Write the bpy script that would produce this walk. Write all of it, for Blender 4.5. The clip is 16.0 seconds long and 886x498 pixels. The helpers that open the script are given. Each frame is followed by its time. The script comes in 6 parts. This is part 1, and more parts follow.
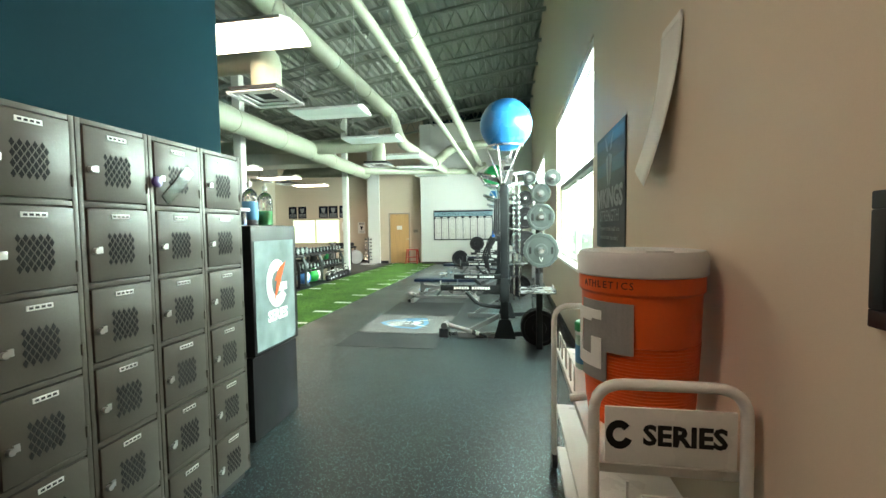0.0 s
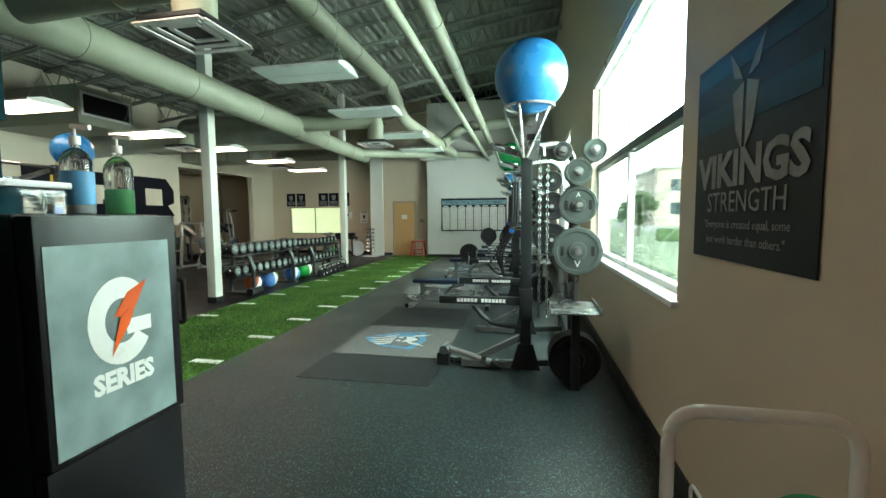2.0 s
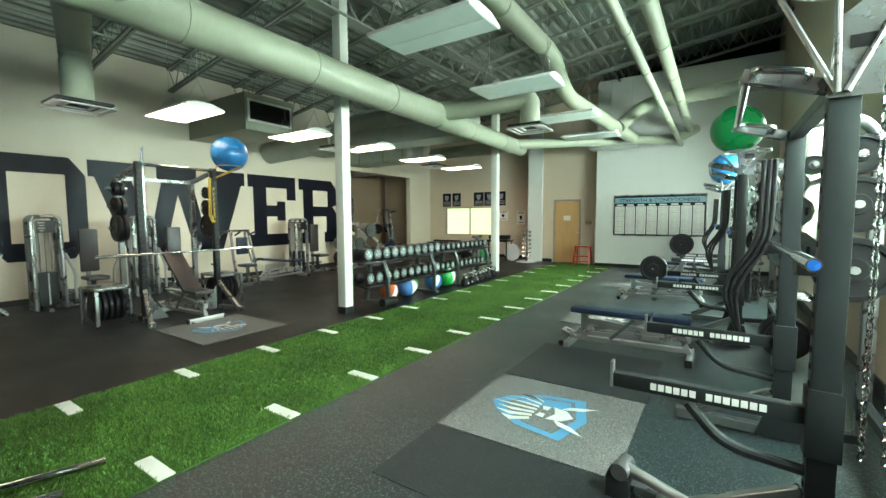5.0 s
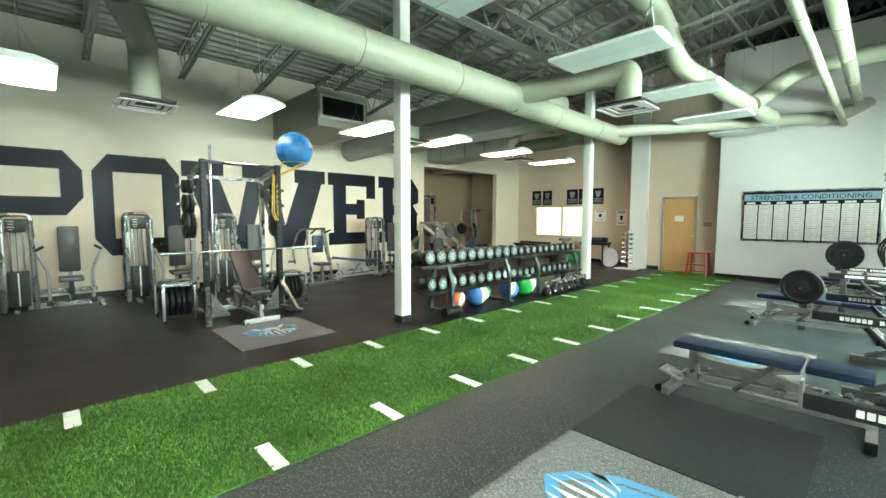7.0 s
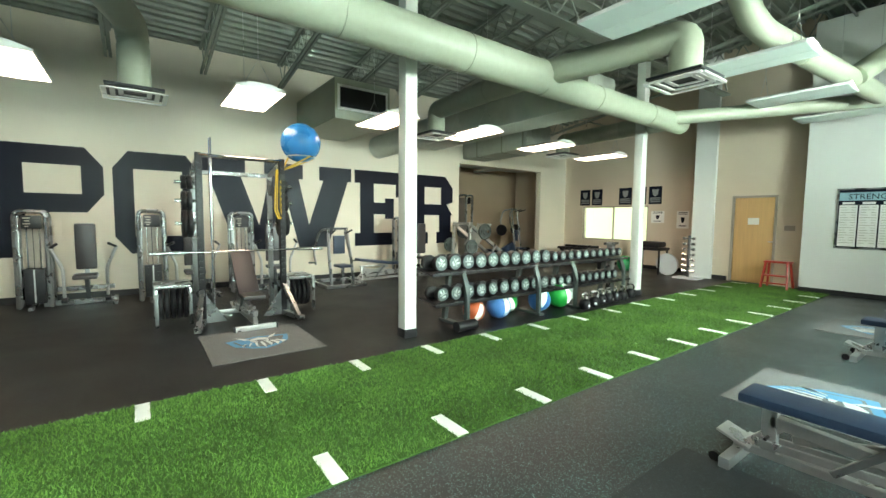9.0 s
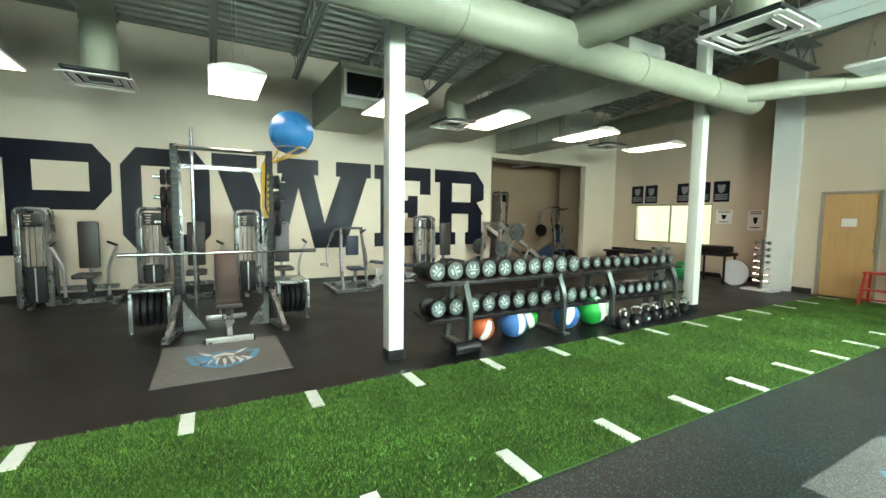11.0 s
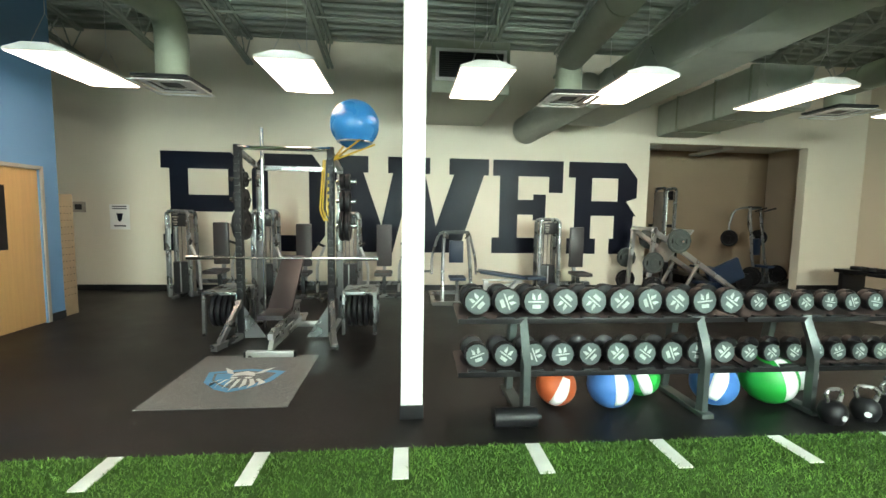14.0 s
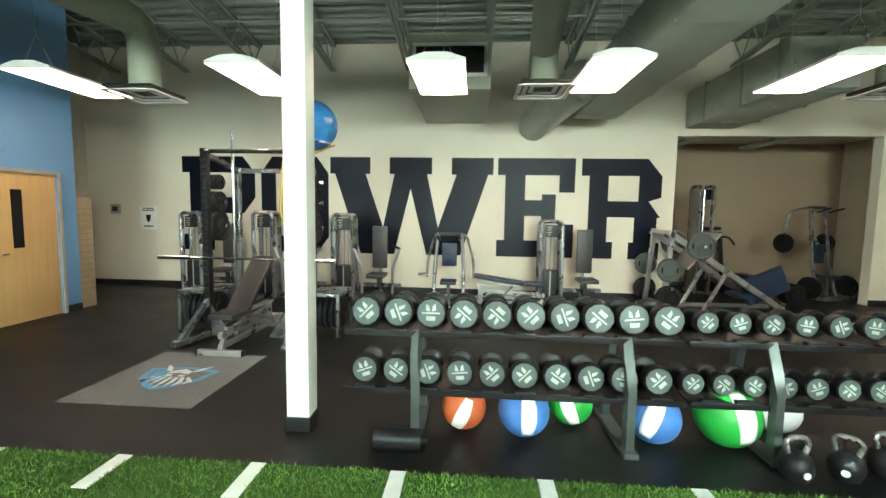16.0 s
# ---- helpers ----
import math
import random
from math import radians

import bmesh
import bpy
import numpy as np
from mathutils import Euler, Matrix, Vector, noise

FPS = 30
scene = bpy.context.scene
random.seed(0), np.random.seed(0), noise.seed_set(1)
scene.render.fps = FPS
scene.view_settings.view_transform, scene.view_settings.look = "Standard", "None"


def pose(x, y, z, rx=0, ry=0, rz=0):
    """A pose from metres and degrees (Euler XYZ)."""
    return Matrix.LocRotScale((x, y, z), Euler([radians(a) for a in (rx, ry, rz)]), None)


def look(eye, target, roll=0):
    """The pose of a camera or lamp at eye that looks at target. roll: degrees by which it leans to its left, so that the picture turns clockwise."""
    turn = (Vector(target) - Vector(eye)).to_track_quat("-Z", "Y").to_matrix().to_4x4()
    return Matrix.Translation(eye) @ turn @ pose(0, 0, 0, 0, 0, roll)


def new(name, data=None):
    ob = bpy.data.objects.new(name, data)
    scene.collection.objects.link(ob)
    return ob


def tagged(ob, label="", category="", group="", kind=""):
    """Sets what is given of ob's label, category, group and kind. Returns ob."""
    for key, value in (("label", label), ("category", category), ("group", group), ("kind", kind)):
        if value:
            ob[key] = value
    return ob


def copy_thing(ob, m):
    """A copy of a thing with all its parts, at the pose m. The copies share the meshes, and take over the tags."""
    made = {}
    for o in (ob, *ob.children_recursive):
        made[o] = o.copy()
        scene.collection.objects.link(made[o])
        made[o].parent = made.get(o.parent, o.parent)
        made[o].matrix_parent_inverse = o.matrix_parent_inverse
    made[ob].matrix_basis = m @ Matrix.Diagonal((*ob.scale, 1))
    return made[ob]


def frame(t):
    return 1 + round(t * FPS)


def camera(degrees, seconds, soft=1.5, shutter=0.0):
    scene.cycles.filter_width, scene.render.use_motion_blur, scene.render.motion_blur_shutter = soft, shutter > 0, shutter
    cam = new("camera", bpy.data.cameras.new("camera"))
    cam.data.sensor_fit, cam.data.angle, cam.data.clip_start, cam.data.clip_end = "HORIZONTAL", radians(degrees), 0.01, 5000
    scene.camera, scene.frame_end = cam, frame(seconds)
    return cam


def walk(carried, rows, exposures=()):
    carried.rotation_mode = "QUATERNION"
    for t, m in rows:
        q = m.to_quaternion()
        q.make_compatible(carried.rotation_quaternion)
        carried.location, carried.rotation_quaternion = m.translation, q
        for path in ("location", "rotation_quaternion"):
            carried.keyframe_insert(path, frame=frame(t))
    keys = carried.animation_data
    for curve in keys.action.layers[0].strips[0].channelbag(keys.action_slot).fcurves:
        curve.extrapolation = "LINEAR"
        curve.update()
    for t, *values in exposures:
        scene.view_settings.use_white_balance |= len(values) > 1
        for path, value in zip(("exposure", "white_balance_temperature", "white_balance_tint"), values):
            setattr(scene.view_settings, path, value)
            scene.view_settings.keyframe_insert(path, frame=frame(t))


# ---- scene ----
cam = camera(93.3, 16.0)
PATH = [
    (0, 0.100, 0.007, 1.461, -2.87, 0.82, 9.58),
    (0.5, 0.074, 0.364, 1.469, -3.94, 0.76, 9.51),
    (1, 0.038, 0.739, 1.478, -4.39, 0.66, 9.50),
    (1.5, 0.041, 1.104, 1.473, -4.34, 0.59, 10.04),
    (2, -0.026, 1.429, 1.479, -4.34, 0.43, 11.16),
    (2.5, -0.103, 1.683, 1.494, -4.38, 0.38, 12.57),
    (3, -0.169, 1.983, 1.494, -4.34, 0.37, 15.04),
    (3.5, -0.265, 2.289, 1.496, -4.32, 0.26, 18.66),
    (4, -0.327, 2.569, 1.518, -4.35, 0.29, 23.05),
    (4.5, -0.361, 2.833, 1.531, -4.29, 0.40, 28.17),
    (5, -0.424, 3.118, 1.531, -4.28, 0.27, 33.27),
    (7.5, -0.690, 4.370, 1.531, -4.30, -0.15, 48.55),
    (8, -0.746, 4.624, 1.516, -4.21, -0.21, 50.39),
    (8.5, -0.819, 4.864, 1.522, -4.23, -0.42, 52.29),
    (9, -0.913, 5.102, 1.514, -4.27, -0.54, 53.80),
    (11.5, -1.459, 6.446, 1.528, -4.53, -0.74, 64.67),
    (12, -1.606, 6.714, 1.527, -4.55, -0.72, 69.62),
    (12.5, -1.777, 6.975, 1.546, -4.73, -0.75, 75.17),
    (13, -1.936, 7.261, 1.540, -4.71, -0.69, 79.74),
    (13.5, -2.088, 7.533, 1.551, -4.80, -0.78, 82.56),
    (14, -2.225, 7.799, 1.584, -4.85, -0.91, 85.04),
    (14.5, -2.291, 8.123, 1.595, -4.92, -0.91, 88.00),
    (15, -2.351, 8.461, 1.599, -4.84, -0.93, 90.58),
    (15.5, -2.434, 8.792, 1.616, -4.88, -0.95, 92.58),
    (16, -2.472, 9.102, 1.615, -4.90, -0.89, 94.17),
]
EXPOSURES = [(0, 1.5, 6500, 10), (1, 1.15, 6500, 10), (1.5, 0.9, 6500, 9), (2, 0.45, 6400, 7), (2.5, 0.12, 6300, 6), (3, -0.05, 6200, 6), (3.5, -0.15, 6200, 5), (4, 0.0, 6250, 5), (4.5, 0.35, 6400, 4), (5, 0.9, 6450, 5), (7.5, 1.25, 6500, 10), (9, 1.15, 6500, 10), (11.5, 1.0, 6550, 11), (13.5, 1.0, 6600, 13), (16, 1.0, 6600, 13)]
walk(cam, [(t, pose(x, y, z, 90 + pitch, roll, yaw)) for t, x, y, z, pitch, roll, yaw in PATH], EXPOSURES)

# ---- world, sun, exposure ----
world = bpy.data.worlds.new("world")
scene.world = world
world.use_nodes = True
wn = world.node_tree
sky = wn.nodes.new("ShaderNodeTexSky")
sky.sky_type, sky.sun_disc = "NISHITA", False
sky.sun_elevation, sky.sun_rotation = radians(42), radians(150)
wn.nodes["Background"].inputs["Strength"].default_value = 0.15
wn.links.new(sky.outputs[0], wn.nodes["Background"].inputs["Color"])
sun = new("sun", bpy.data.lights.new("sun", "SUN"))
sun.data.energy, sun.data.angle, sun.data.color = 5.0, radians(0.5), (1, 0.96, 0.9)
sun.matrix_world = look((0, 0, 0), (0.35, 0.75, -0.75))


# ---- materials ----
def material(name, color, rough=0.6, metal=0.0, vary=0.15, scale=6.0, bump=0.1, fine=120.0, spec=0.5, coat=0.0, each=0.0):
    m = bpy.data.materials.new(name)
    m.use_nodes = True
    n, l = m.node_tree.nodes, m.node_tree.links
    b = n["Principled BSDF"]
    co = n.new("ShaderNodeTexCoord")
    big, small = n.new("ShaderNodeTexNoise"), n.new("ShaderNodeTexNoise")
    big.inputs["Scale"].default_value, small.inputs["Scale"].default_value = scale, fine
    big.inputs["Detail"].default_value, small.inputs["Detail"].default_value = 5, 3
    for x in (big, small):
        l.new(co.outputs["Object"], x.inputs["Vector"])
    add = n.new("ShaderNodeMath")
    add.operation = "ADD"
    half = n.new("ShaderNodeMath")
    half.operation = "MULTIPLY"
    half.inputs[1].default_value = 0.5
    l.new(small.outputs[0], half.inputs[0])
    l.new(big.outputs[0], add.inputs[0])
    l.new(half.outputs[0], add.inputs[1])
    ramp = n.new("ShaderNodeMapRange")
    ramp.inputs["From Min"].default_value, ramp.inputs["From Max"].default_value = 0.45, 1.05
    ramp.inputs["To Min"].default_value, ramp.inputs["To Max"].default_value = 1 - vary, 1 + vary
    l.new(add.outputs[0], ramp.inputs[0])
    mix = n.new("ShaderNodeVectorMath")
    mix.operation = "SCALE"
    mix.inputs[0].default_value = color
    l.new(ramp.outputs[0], mix.inputs["Scale"])
    last = mix.outputs[0]
    if each:
        info = n.new("ShaderNodeObjectInfo")
        r2 = n.new("ShaderNodeMapRange")
        r2.inputs["To Min"].default_value, r2.inputs["To Max"].default_value = 1 - each, 1 + each
        l.new(info.outputs["Random"], r2.inputs[0])
        m2 = n.new("ShaderNodeVectorMath")
        m2.operation = "SCALE"
        l.new(last, m2.inputs[0])
        l.new(r2.outputs[0], m2.inputs["Scale"])
        last = m2.outputs[0]
    l.new(last, b.inputs["Base Color"])
    rr = n.new("ShaderNodeMapRange")
    rr.inputs["To Min"].default_value, rr.inputs["To Max"].default_value = max(0.03, rough - 0.12), min(1, rough + 0.12)
    l.new(big.outputs[0], rr.inputs[0])
    l.new(rr.outputs[0], b.inputs["Roughness"])
    b.inputs["Metallic"].default_value = metal
    b.inputs["Specular IOR Level"].default_value = spec
    b.inputs["Coat Weight"].default_value = coat
    if bump:
        bp = n.new("ShaderNodeBump")
        bp.inputs["Strength"].default_value, bp.inputs["Distance"].default_value = bump, 0.004
        l.new(small.outputs[0], bp.inputs["Height"])
        l.new(bp.outputs[0], b.inputs["Normal"])
    return m


def speckled(name, base, fleck, amount, size, rough, spec):
    """Rubber with bright flecks pressed into it."""
    m = material(name, base, rough, 0, 0.25, 1.3, 0.35, 260, spec)
    n, l = m.node_tree.nodes, m.node_tree.links
    b = n["Principled BSDF"]
    old = b.inputs["Base Color"].links[0].from_socket
    co, vo = n.new("ShaderNodeTexCoord"), n.new("ShaderNodeTexVoronoi")
    vo.inputs["Scale"].default_value = size
    l.new(co.outputs["Object"], vo.inputs["Vector"])
    sep = n.new("ShaderNodeSeparateColor")
    l.new(vo.outputs["Color"], sep.inputs[0])
    gt = n.new("ShaderNodeMath")
    gt.operation = "GREATER_THAN"
    gt.inputs[1].default_value = 1 - amount
    l.new(sep.outputs[0], gt.inputs[0])
    mx = n.new("ShaderNodeMix")
    mx.data_type = "RGBA"
    l.new(gt.outputs[0], mx.inputs["Factor"])
    l.new(old, mx.inputs["A"])
    mx.inputs["B"].default_value = (*fleck, 1)
    l.new(mx.outputs["Result"], b.inputs["Base Color"])
    return m


def glowing(name, color, strength):
    m = bpy.data.materials.new(name)
    m.use_nodes = True
    b = m.node_tree.nodes["Principled BSDF"]
    b.inputs["Base Color"].default_value = (0.8, 0.8, 0.8, 1)
    b.inputs["Emission Color"].default_value = (*color, 1)
    b.inputs["Emission Strength"].default_value = strength
    return m


def clear(name, color, rough=0.02):
    m = bpy.data.materials.new(name)
    m.use_nodes = True
    b = m.node_tree.nodes["Principled BSDF"]
    b.inputs["Base Color"].default_value = (*color, 1)
    b.inputs["Transmission Weight"].default_value = 1
    b.inputs["Roughness"].default_value = rough
    b.inputs["IOR"].default_value = 1.45
    return m


def grained(name, color, along=(30, 30, 1.2)):
    """Wood veneer with grain along z."""
    m = material(name, color, 0.42, 0, 0.1, 2, 0.05, 60)
    n, l = m.node_tree.nodes, m.node_tree.links
    mp = n.new("ShaderNodeMapping")
    mp.inputs["Scale"].default_value = along
    co = next(x for x in n if x.type == "TEX_COORD")
    l.new(co.outputs["Object"], mp.inputs[0])
    for x in [x for x in n if x.type == "TEX_NOISE"]:
        x.inputs["Scale"].default_value *= 0.5
        l.new(mp.outputs[0], x.inputs["Vector"])
    return m


BEIGE = material("beige_wall_paint", (0.62, 0.53, 0.41), 0.55, 0, 0.05, 0.7, 0.12, 220, 0.4)
# beige taken to a darker tan, the alcove's dimness included in the colour
TAN_SHADED = material("shaded_tan_wall_paint", (0.36, 0.27, 0.18), 0.55, 0, 0.05, 0.7, 0.12, 220, 0.4)
CREAM = material("cream_wall_paint", (0.70, 0.64, 0.52), 0.5, 0, 0.05, 0.6, 0.12, 220, 0.4)
WHITEW = material("white_wall_paint", (0.74, 0.76, 0.72), 0.5, 0, 0.04, 0.6, 0.1, 220, 0.4)
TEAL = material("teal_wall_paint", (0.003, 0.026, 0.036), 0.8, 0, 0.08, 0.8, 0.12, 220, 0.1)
BLUEW = material("blue_wall_paint", (0.12, 0.25, 0.43), 0.5, 0, 0.06, 0.8, 0.12, 220)
NAVY = material("navy_vinyl", (0.004, 0.006, 0.014), 0.4, 0, 0.1, 2, 0.03, 80, 0.14)
DECK = material("painted_steel_deck", (0.26, 0.29, 0.245), 0.5, 0.0, 0.1, 2, 0.05, 60)
DUCT = material("painted_duct", (0.30, 0.325, 0.245), 0.45, 0.0, 0.08, 2.5, 0.2, 14)
WRAP = material("wrapped_duct_cloth", (0.46, 0.49, 0.42), 0.6, 0.0, 0.1, 3, 0.8, 9)
RUBBER = speckled("black_rubber_floor", (0.008, 0.010, 0.0105), (0.15, 0.27, 0.28), 0.08, 230, 0.34, 0.6)
PLAINR = speckled("plain_rubber_floor", (0.0065, 0.0065, 0.0068), (0.04, 0.045, 0.045), 0.03, 150, 0.42, 0.28)
MATR = speckled("black_mat_rubber", (0.016, 0.019, 0.02), (0.06, 0.09, 0.10), 0.05, 230, 0.45, 0.45)
GREYMAT = speckled("grey_mat_rubber", (0.10, 0.10, 0.096), (0.25, 0.25, 0.24), 0.25, 210, 0.55, 0.35)
TURF = material("green_turf", (0.045, 0.105, 0.02), 0.8, 0, 0.35, 1.1, 0.6, 150, 0.2)
BLADE = material("turf_blade", (0.085, 0.175, 0.032), 0.7, 0, 0.45, 1.4, 0, 30, 0.25)
n_, l_ = BLADE.node_tree.nodes, BLADE.node_tree.links
geo_, rng_, mul_ = n_.new("ShaderNodeNewGeometry"), n_.new("ShaderNodeMapRange"), n_.new("ShaderNodeVectorMath")
mul_.operation = "SCALE"
rng_.inputs["To Min"].default_value, rng_.inputs["To Max"].default_value = 0.35, 1.5
l_.new(geo_.outputs["Random Per Island"], rng_.inputs[0])
l_.new(n_["Principled BSDF"].inputs["Base Color"].links[0].from_socket, mul_.inputs[0])
l_.new(rng_.outputs[0], mul_.inputs["Scale"])
l_.new(mul_.outputs[0], n_["Principled BSDF"].inputs["Base Color"])
LINE = material("white_turf_line", (0.78, 0.80, 0.76), 0.8, 0, 0.1, 8, 0.6, 200)
BASEB = material("black_vinyl_base", (0.012, 0.013, 0.014), 0.4)
COLUMN = material("white_column_paint", (0.70, 0.73, 0.66), 0.42, 0, 0.06, 2, 0.1, 50)
WHITE = material("white_enamel", (0.80, 0.80, 0.77), 0.3, 0, 0.05, 4, 0.03, 90)
PAPER = material("white_paper", (0.78, 0.77, 0.73), 0.7, 0, 0.05, 5, 0.05, 60)
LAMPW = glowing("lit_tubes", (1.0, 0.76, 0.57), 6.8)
LAMPOFF = material("unlit_lens", (0.66, 0.76, 0.72), 0.35, 0, 0.04, 5, 0.05, 90)
LOCKER = material("taupe_locker_enamel", (0.078, 0.070, 0.054), 0.42, 0.1, 0.08, 3, 0.05, 120)
BLACK = material("black_plastic", (0.008, 0.008, 0.009), 0.38, 0, 0.15, 5, 0.05, 90, 0.35)
HOLE = material("dark_hole", (0.004, 0.004, 0.004), 0.9, 0, 0, 5, 0)
STEEL = material("brushed_steel", (0.55, 0.55, 0.54), 0.3, 0.9, 0.1, 6, 0.08, 60)
CHROME = material("chrome", (0.72, 0.73, 0.74), 0.12, 1.0, 0.05, 6, 0)
SILVER = material("silver_frame_enamel", (0.25, 0.26, 0.26), 0.28, 0.85, 0.08, 5, 0.04, 80)
GRAPH = material("graphite_enamel", (0.018, 0.022, 0.023), 0.4, 0.1, 0.1, 5, 0.05, 90, 0.3)
IRON = material("grey_iron_plate", (0.07, 0.085, 0.08), 0.42, 0.3, 0.15, 6, 0.1, 90)
BLACKIRON = material("black_iron", (0.009, 0.009, 0.010), 0.45, 0.05, 0.15, 6, 0.1, 90, 0.3)
PAD = material("navy_vinyl_pad", (0.012, 0.024, 0.05), 0.42, 0, 0.12, 6, 0.15, 160, 0.35)
BROWNPAD = material("brown_vinyl_pad", (0.028, 0.024, 0.025), 0.42, 0, 0.12, 6, 0.15, 160)
BALLB = material("blue_vinyl_ball", (0.025, 0.17, 0.42), 0.28, 0, 0.12, 3, 0.03, 60)
BALLG = material("green_vinyl_ball", (0.01, 0.22, 0.06), 0.28, 0, 0.12, 3, 0.03, 60)
ORANGE = material("orange_plastic", (0.72, 0.10, 0.012), 0.35, 0, 0.06, 4, 0.06, 70)
LIDW = material("grey_white_plastic", (0.60, 0.61, 0.62), 0.35, 0, 0.05, 4, 0.05, 70)
WOOD = grained("maple_veneer", (0.55, 0.34, 0.14))
GREYF = material("grey_frame_paint", (0.33, 0.29, 0.24), 0.4)
GLASS = clear("green_tinted_glass", (0.80, 0.97, 0.90))
CLEAR = clear("clear_plastic", (0.92, 0.94, 0.94), 0.08)
REDP = material("red_enamel", (0.42, 0.03, 0.015), 0.35)
GREENP = material("green_plastic", (0.02, 0.26, 0.08), 0.35)
LOGOB = material("logo_blue", (0.07, 0.25, 0.44), 0.5, 0, 0.15, 9, 0.1, 150)
LOGOW = material("logo_white", (0.62, 0.62, 0.58), 0.5, 0, 0.15, 9, 0.1, 150)
CAP = material("pale_cap_rubber", (0.06, 0.082, 0.077), 0.42, 0.1, 0.2, 8, 0.1, 60)
CAPPRINT = material("pale_cap_print", (0.36, 0.39, 0.37), 0.5, 0, 0.3, 20, 0.1, 150)
YELLOW = material("yellow_band", (0.55, 0.34, 0.02), 0.5)


# ---- builders ----
def box(bm, x0, x1, y0, y1, z0, z1, bevel=0.0):
    r = bmesh.ops.create_cube(bm, size=1, matrix=Matrix.LocRotScale(((x0 + x1) / 2, (y0 + y1) / 2, (z0 + z1) / 2), None, (x1 - x0, y1 - y0, z1 - z0)))
    if bevel:
        es = list({e for v in r["verts"] for e in v.link_edges})
        bmesh.ops.bevel(bm, geom=es, offset=bevel, segments=2, affect="EDGES", profile=0.6)
    return bm


def beam(bm, a, b, w, h, bevel=0.004):
    """A box section from a to b."""
    a, b = Vector(a), Vector(b)
    d = b - a
    q = d.to_track_quat("Z", "Y" if abs(d.normalized().y) < 0.9 else "X").to_matrix().to_4x4()
    r = bmesh.ops.create_cube(bm, size=1, matrix=Matrix.Translation((a + b) / 2) @ q @ Matrix.Diagonal((w, h, d.length, 1)))
    if bevel:
        es = list({e for v in r["verts"] for e in v.link_edges})
        bmesh.ops.bevel(bm, geom=es, offset=bevel, segments=1, affect="EDGES")
    return bm


def rod(bm, a, b, r, seg=14, r2=None):
    a, b = Vector(a), Vector(b)
    d = b - a
    q = d.to_track_quat("Z", "Y").to_matrix().to_4x4()
    bmesh.ops.create_cone(bm, cap_ends=True, segments=seg, radius1=r, radius2=r if r2 is None else r2, depth=d.length, matrix=Matrix.Translation((a + b) / 2) @ q)
    return bm


def sweep(bm, pts, r, seg=10, closed=False):
    """A round tube along points, with rounded turns between them."""
    pts = [Vector(p) for p in pts]
    rings, n = [], len(pts)
    up = Vector((0.13, 0.21, 0.97)).normalized()
    for i, p in enumerate(pts):
        a = pts[i - 1] if i or closed else p
        b = pts[(i + 1) % n] if i < n - 1 or closed else p
        t = (b - a).normalized()
        u = t.cross(up)
        if u.length < 0.05:
            u = t.cross(Vector((1, 0, 0)))
        u.normalize()
        v = t.cross(u)
        rings.append([bm.verts.new(p + r * (math.cos(k * math.tau / seg) * u + math.sin(k * math.tau / seg) * v)) for k in range(seg)])
    for i in range(n if closed else n - 1):
        A, B = rings[i], rings[(i + 1) % n]
        for k in range(seg):
            bm.faces.new((A[k], A[(k + 1) % seg], B[(k + 1) % seg], B[k]))
    if not closed:
        bm.faces.new(rings[0][::-1])
        bm.faces.new(rings[-1])
    return bm


def bend(pts, rad=0.1, steps=5):
    """Points with their corners rounded off."""
    pts = [Vector(p) for p in pts]
    out = [pts[0]]
    for a, b, c in zip(pts, pts[1:], pts[2:]):
        k = min(rad, (a - b).length * 0.45, (c - b).length * 0.45)
        p, q = b + (a - b).normalized() * k, b + (c - b).normalized() * k
        for s in range(steps + 1):
            t = s / steps
            out.append(p.lerp(b, t).lerp(b.lerp(q, t), t))
    return out + [pts[-1]]


def lathe(bm, prof, seg=28, c=(0, 0, 0), axis="z"):
    """Turns (radius, height) pairs round an axis."""
    rings = []
    for r, h in prof:
        ring = []
        for k in range(seg):
            a = k * math.tau / seg
            p = (r * math.cos(a), r * math.sin(a), h)
            p = {"z": p, "y": (p[0], p[2], p[1]), "x": (p[2], p[0], p[1])}[axis]
            ring.append(bm.verts.new(Vector(p) + Vector(c)))
        rings.append(ring)
    for A, B in zip(rings, rings[1:]):
        for k in range(seg):
            bm.faces.new((A[k], A[(k + 1) % seg], B[(k + 1) % seg], B[k]))
    bm.faces.new(rings[0][::-1])
    bm.faces.new(rings[-1])
    return bm


def slab(bm, pts, d):
    """A flat convex outline given in 3D, thickened by the vector d."""
    d = Vector(d)
    A = [bm.verts.new(p) for p in pts]
    B = [bm.verts.new(Vector(p) + d) for p in pts]
    n = len(A)
    bm.faces.new(A[::-1])
    bm.faces.new(B)
    for i in range(n):
        bm.faces.new((A[i], A[(i + 1) % n], B[(i + 1) % n], B[i]))
    return bm


def mesh(name, bm, mat, smooth=True):
    bmesh.ops.recalc_face_normals(bm, faces=bm.faces)
    me = bpy.data.meshes.new(name)
    bm.to_mesh(me)
    bm.free()
    me.materials.append(mat)
    if smooth:
        me.shade_smooth()
        me.set_sharp_from_angle(angle=radians(35))
    return me


def part(name, bm, mat, parent=None, label="", smooth=True):
    ob = new(name, mesh(name, bm, mat, smooth))
    ob.parent = parent
    return tagged(ob, label)


def structure(name, bm, mat, label, cat, smooth=True):
    return tagged(part(name, bm, mat, None, "", smooth), label, cat, "", "structure")


def thing(name, label, cat, m=None, group=""):
    ob = new(name)
    ob.empty_display_size = 0.1
    if m is not None:
        ob.matrix_basis = m
    return tagged(ob, label, cat, group)


def B():
    return bmesh.new()


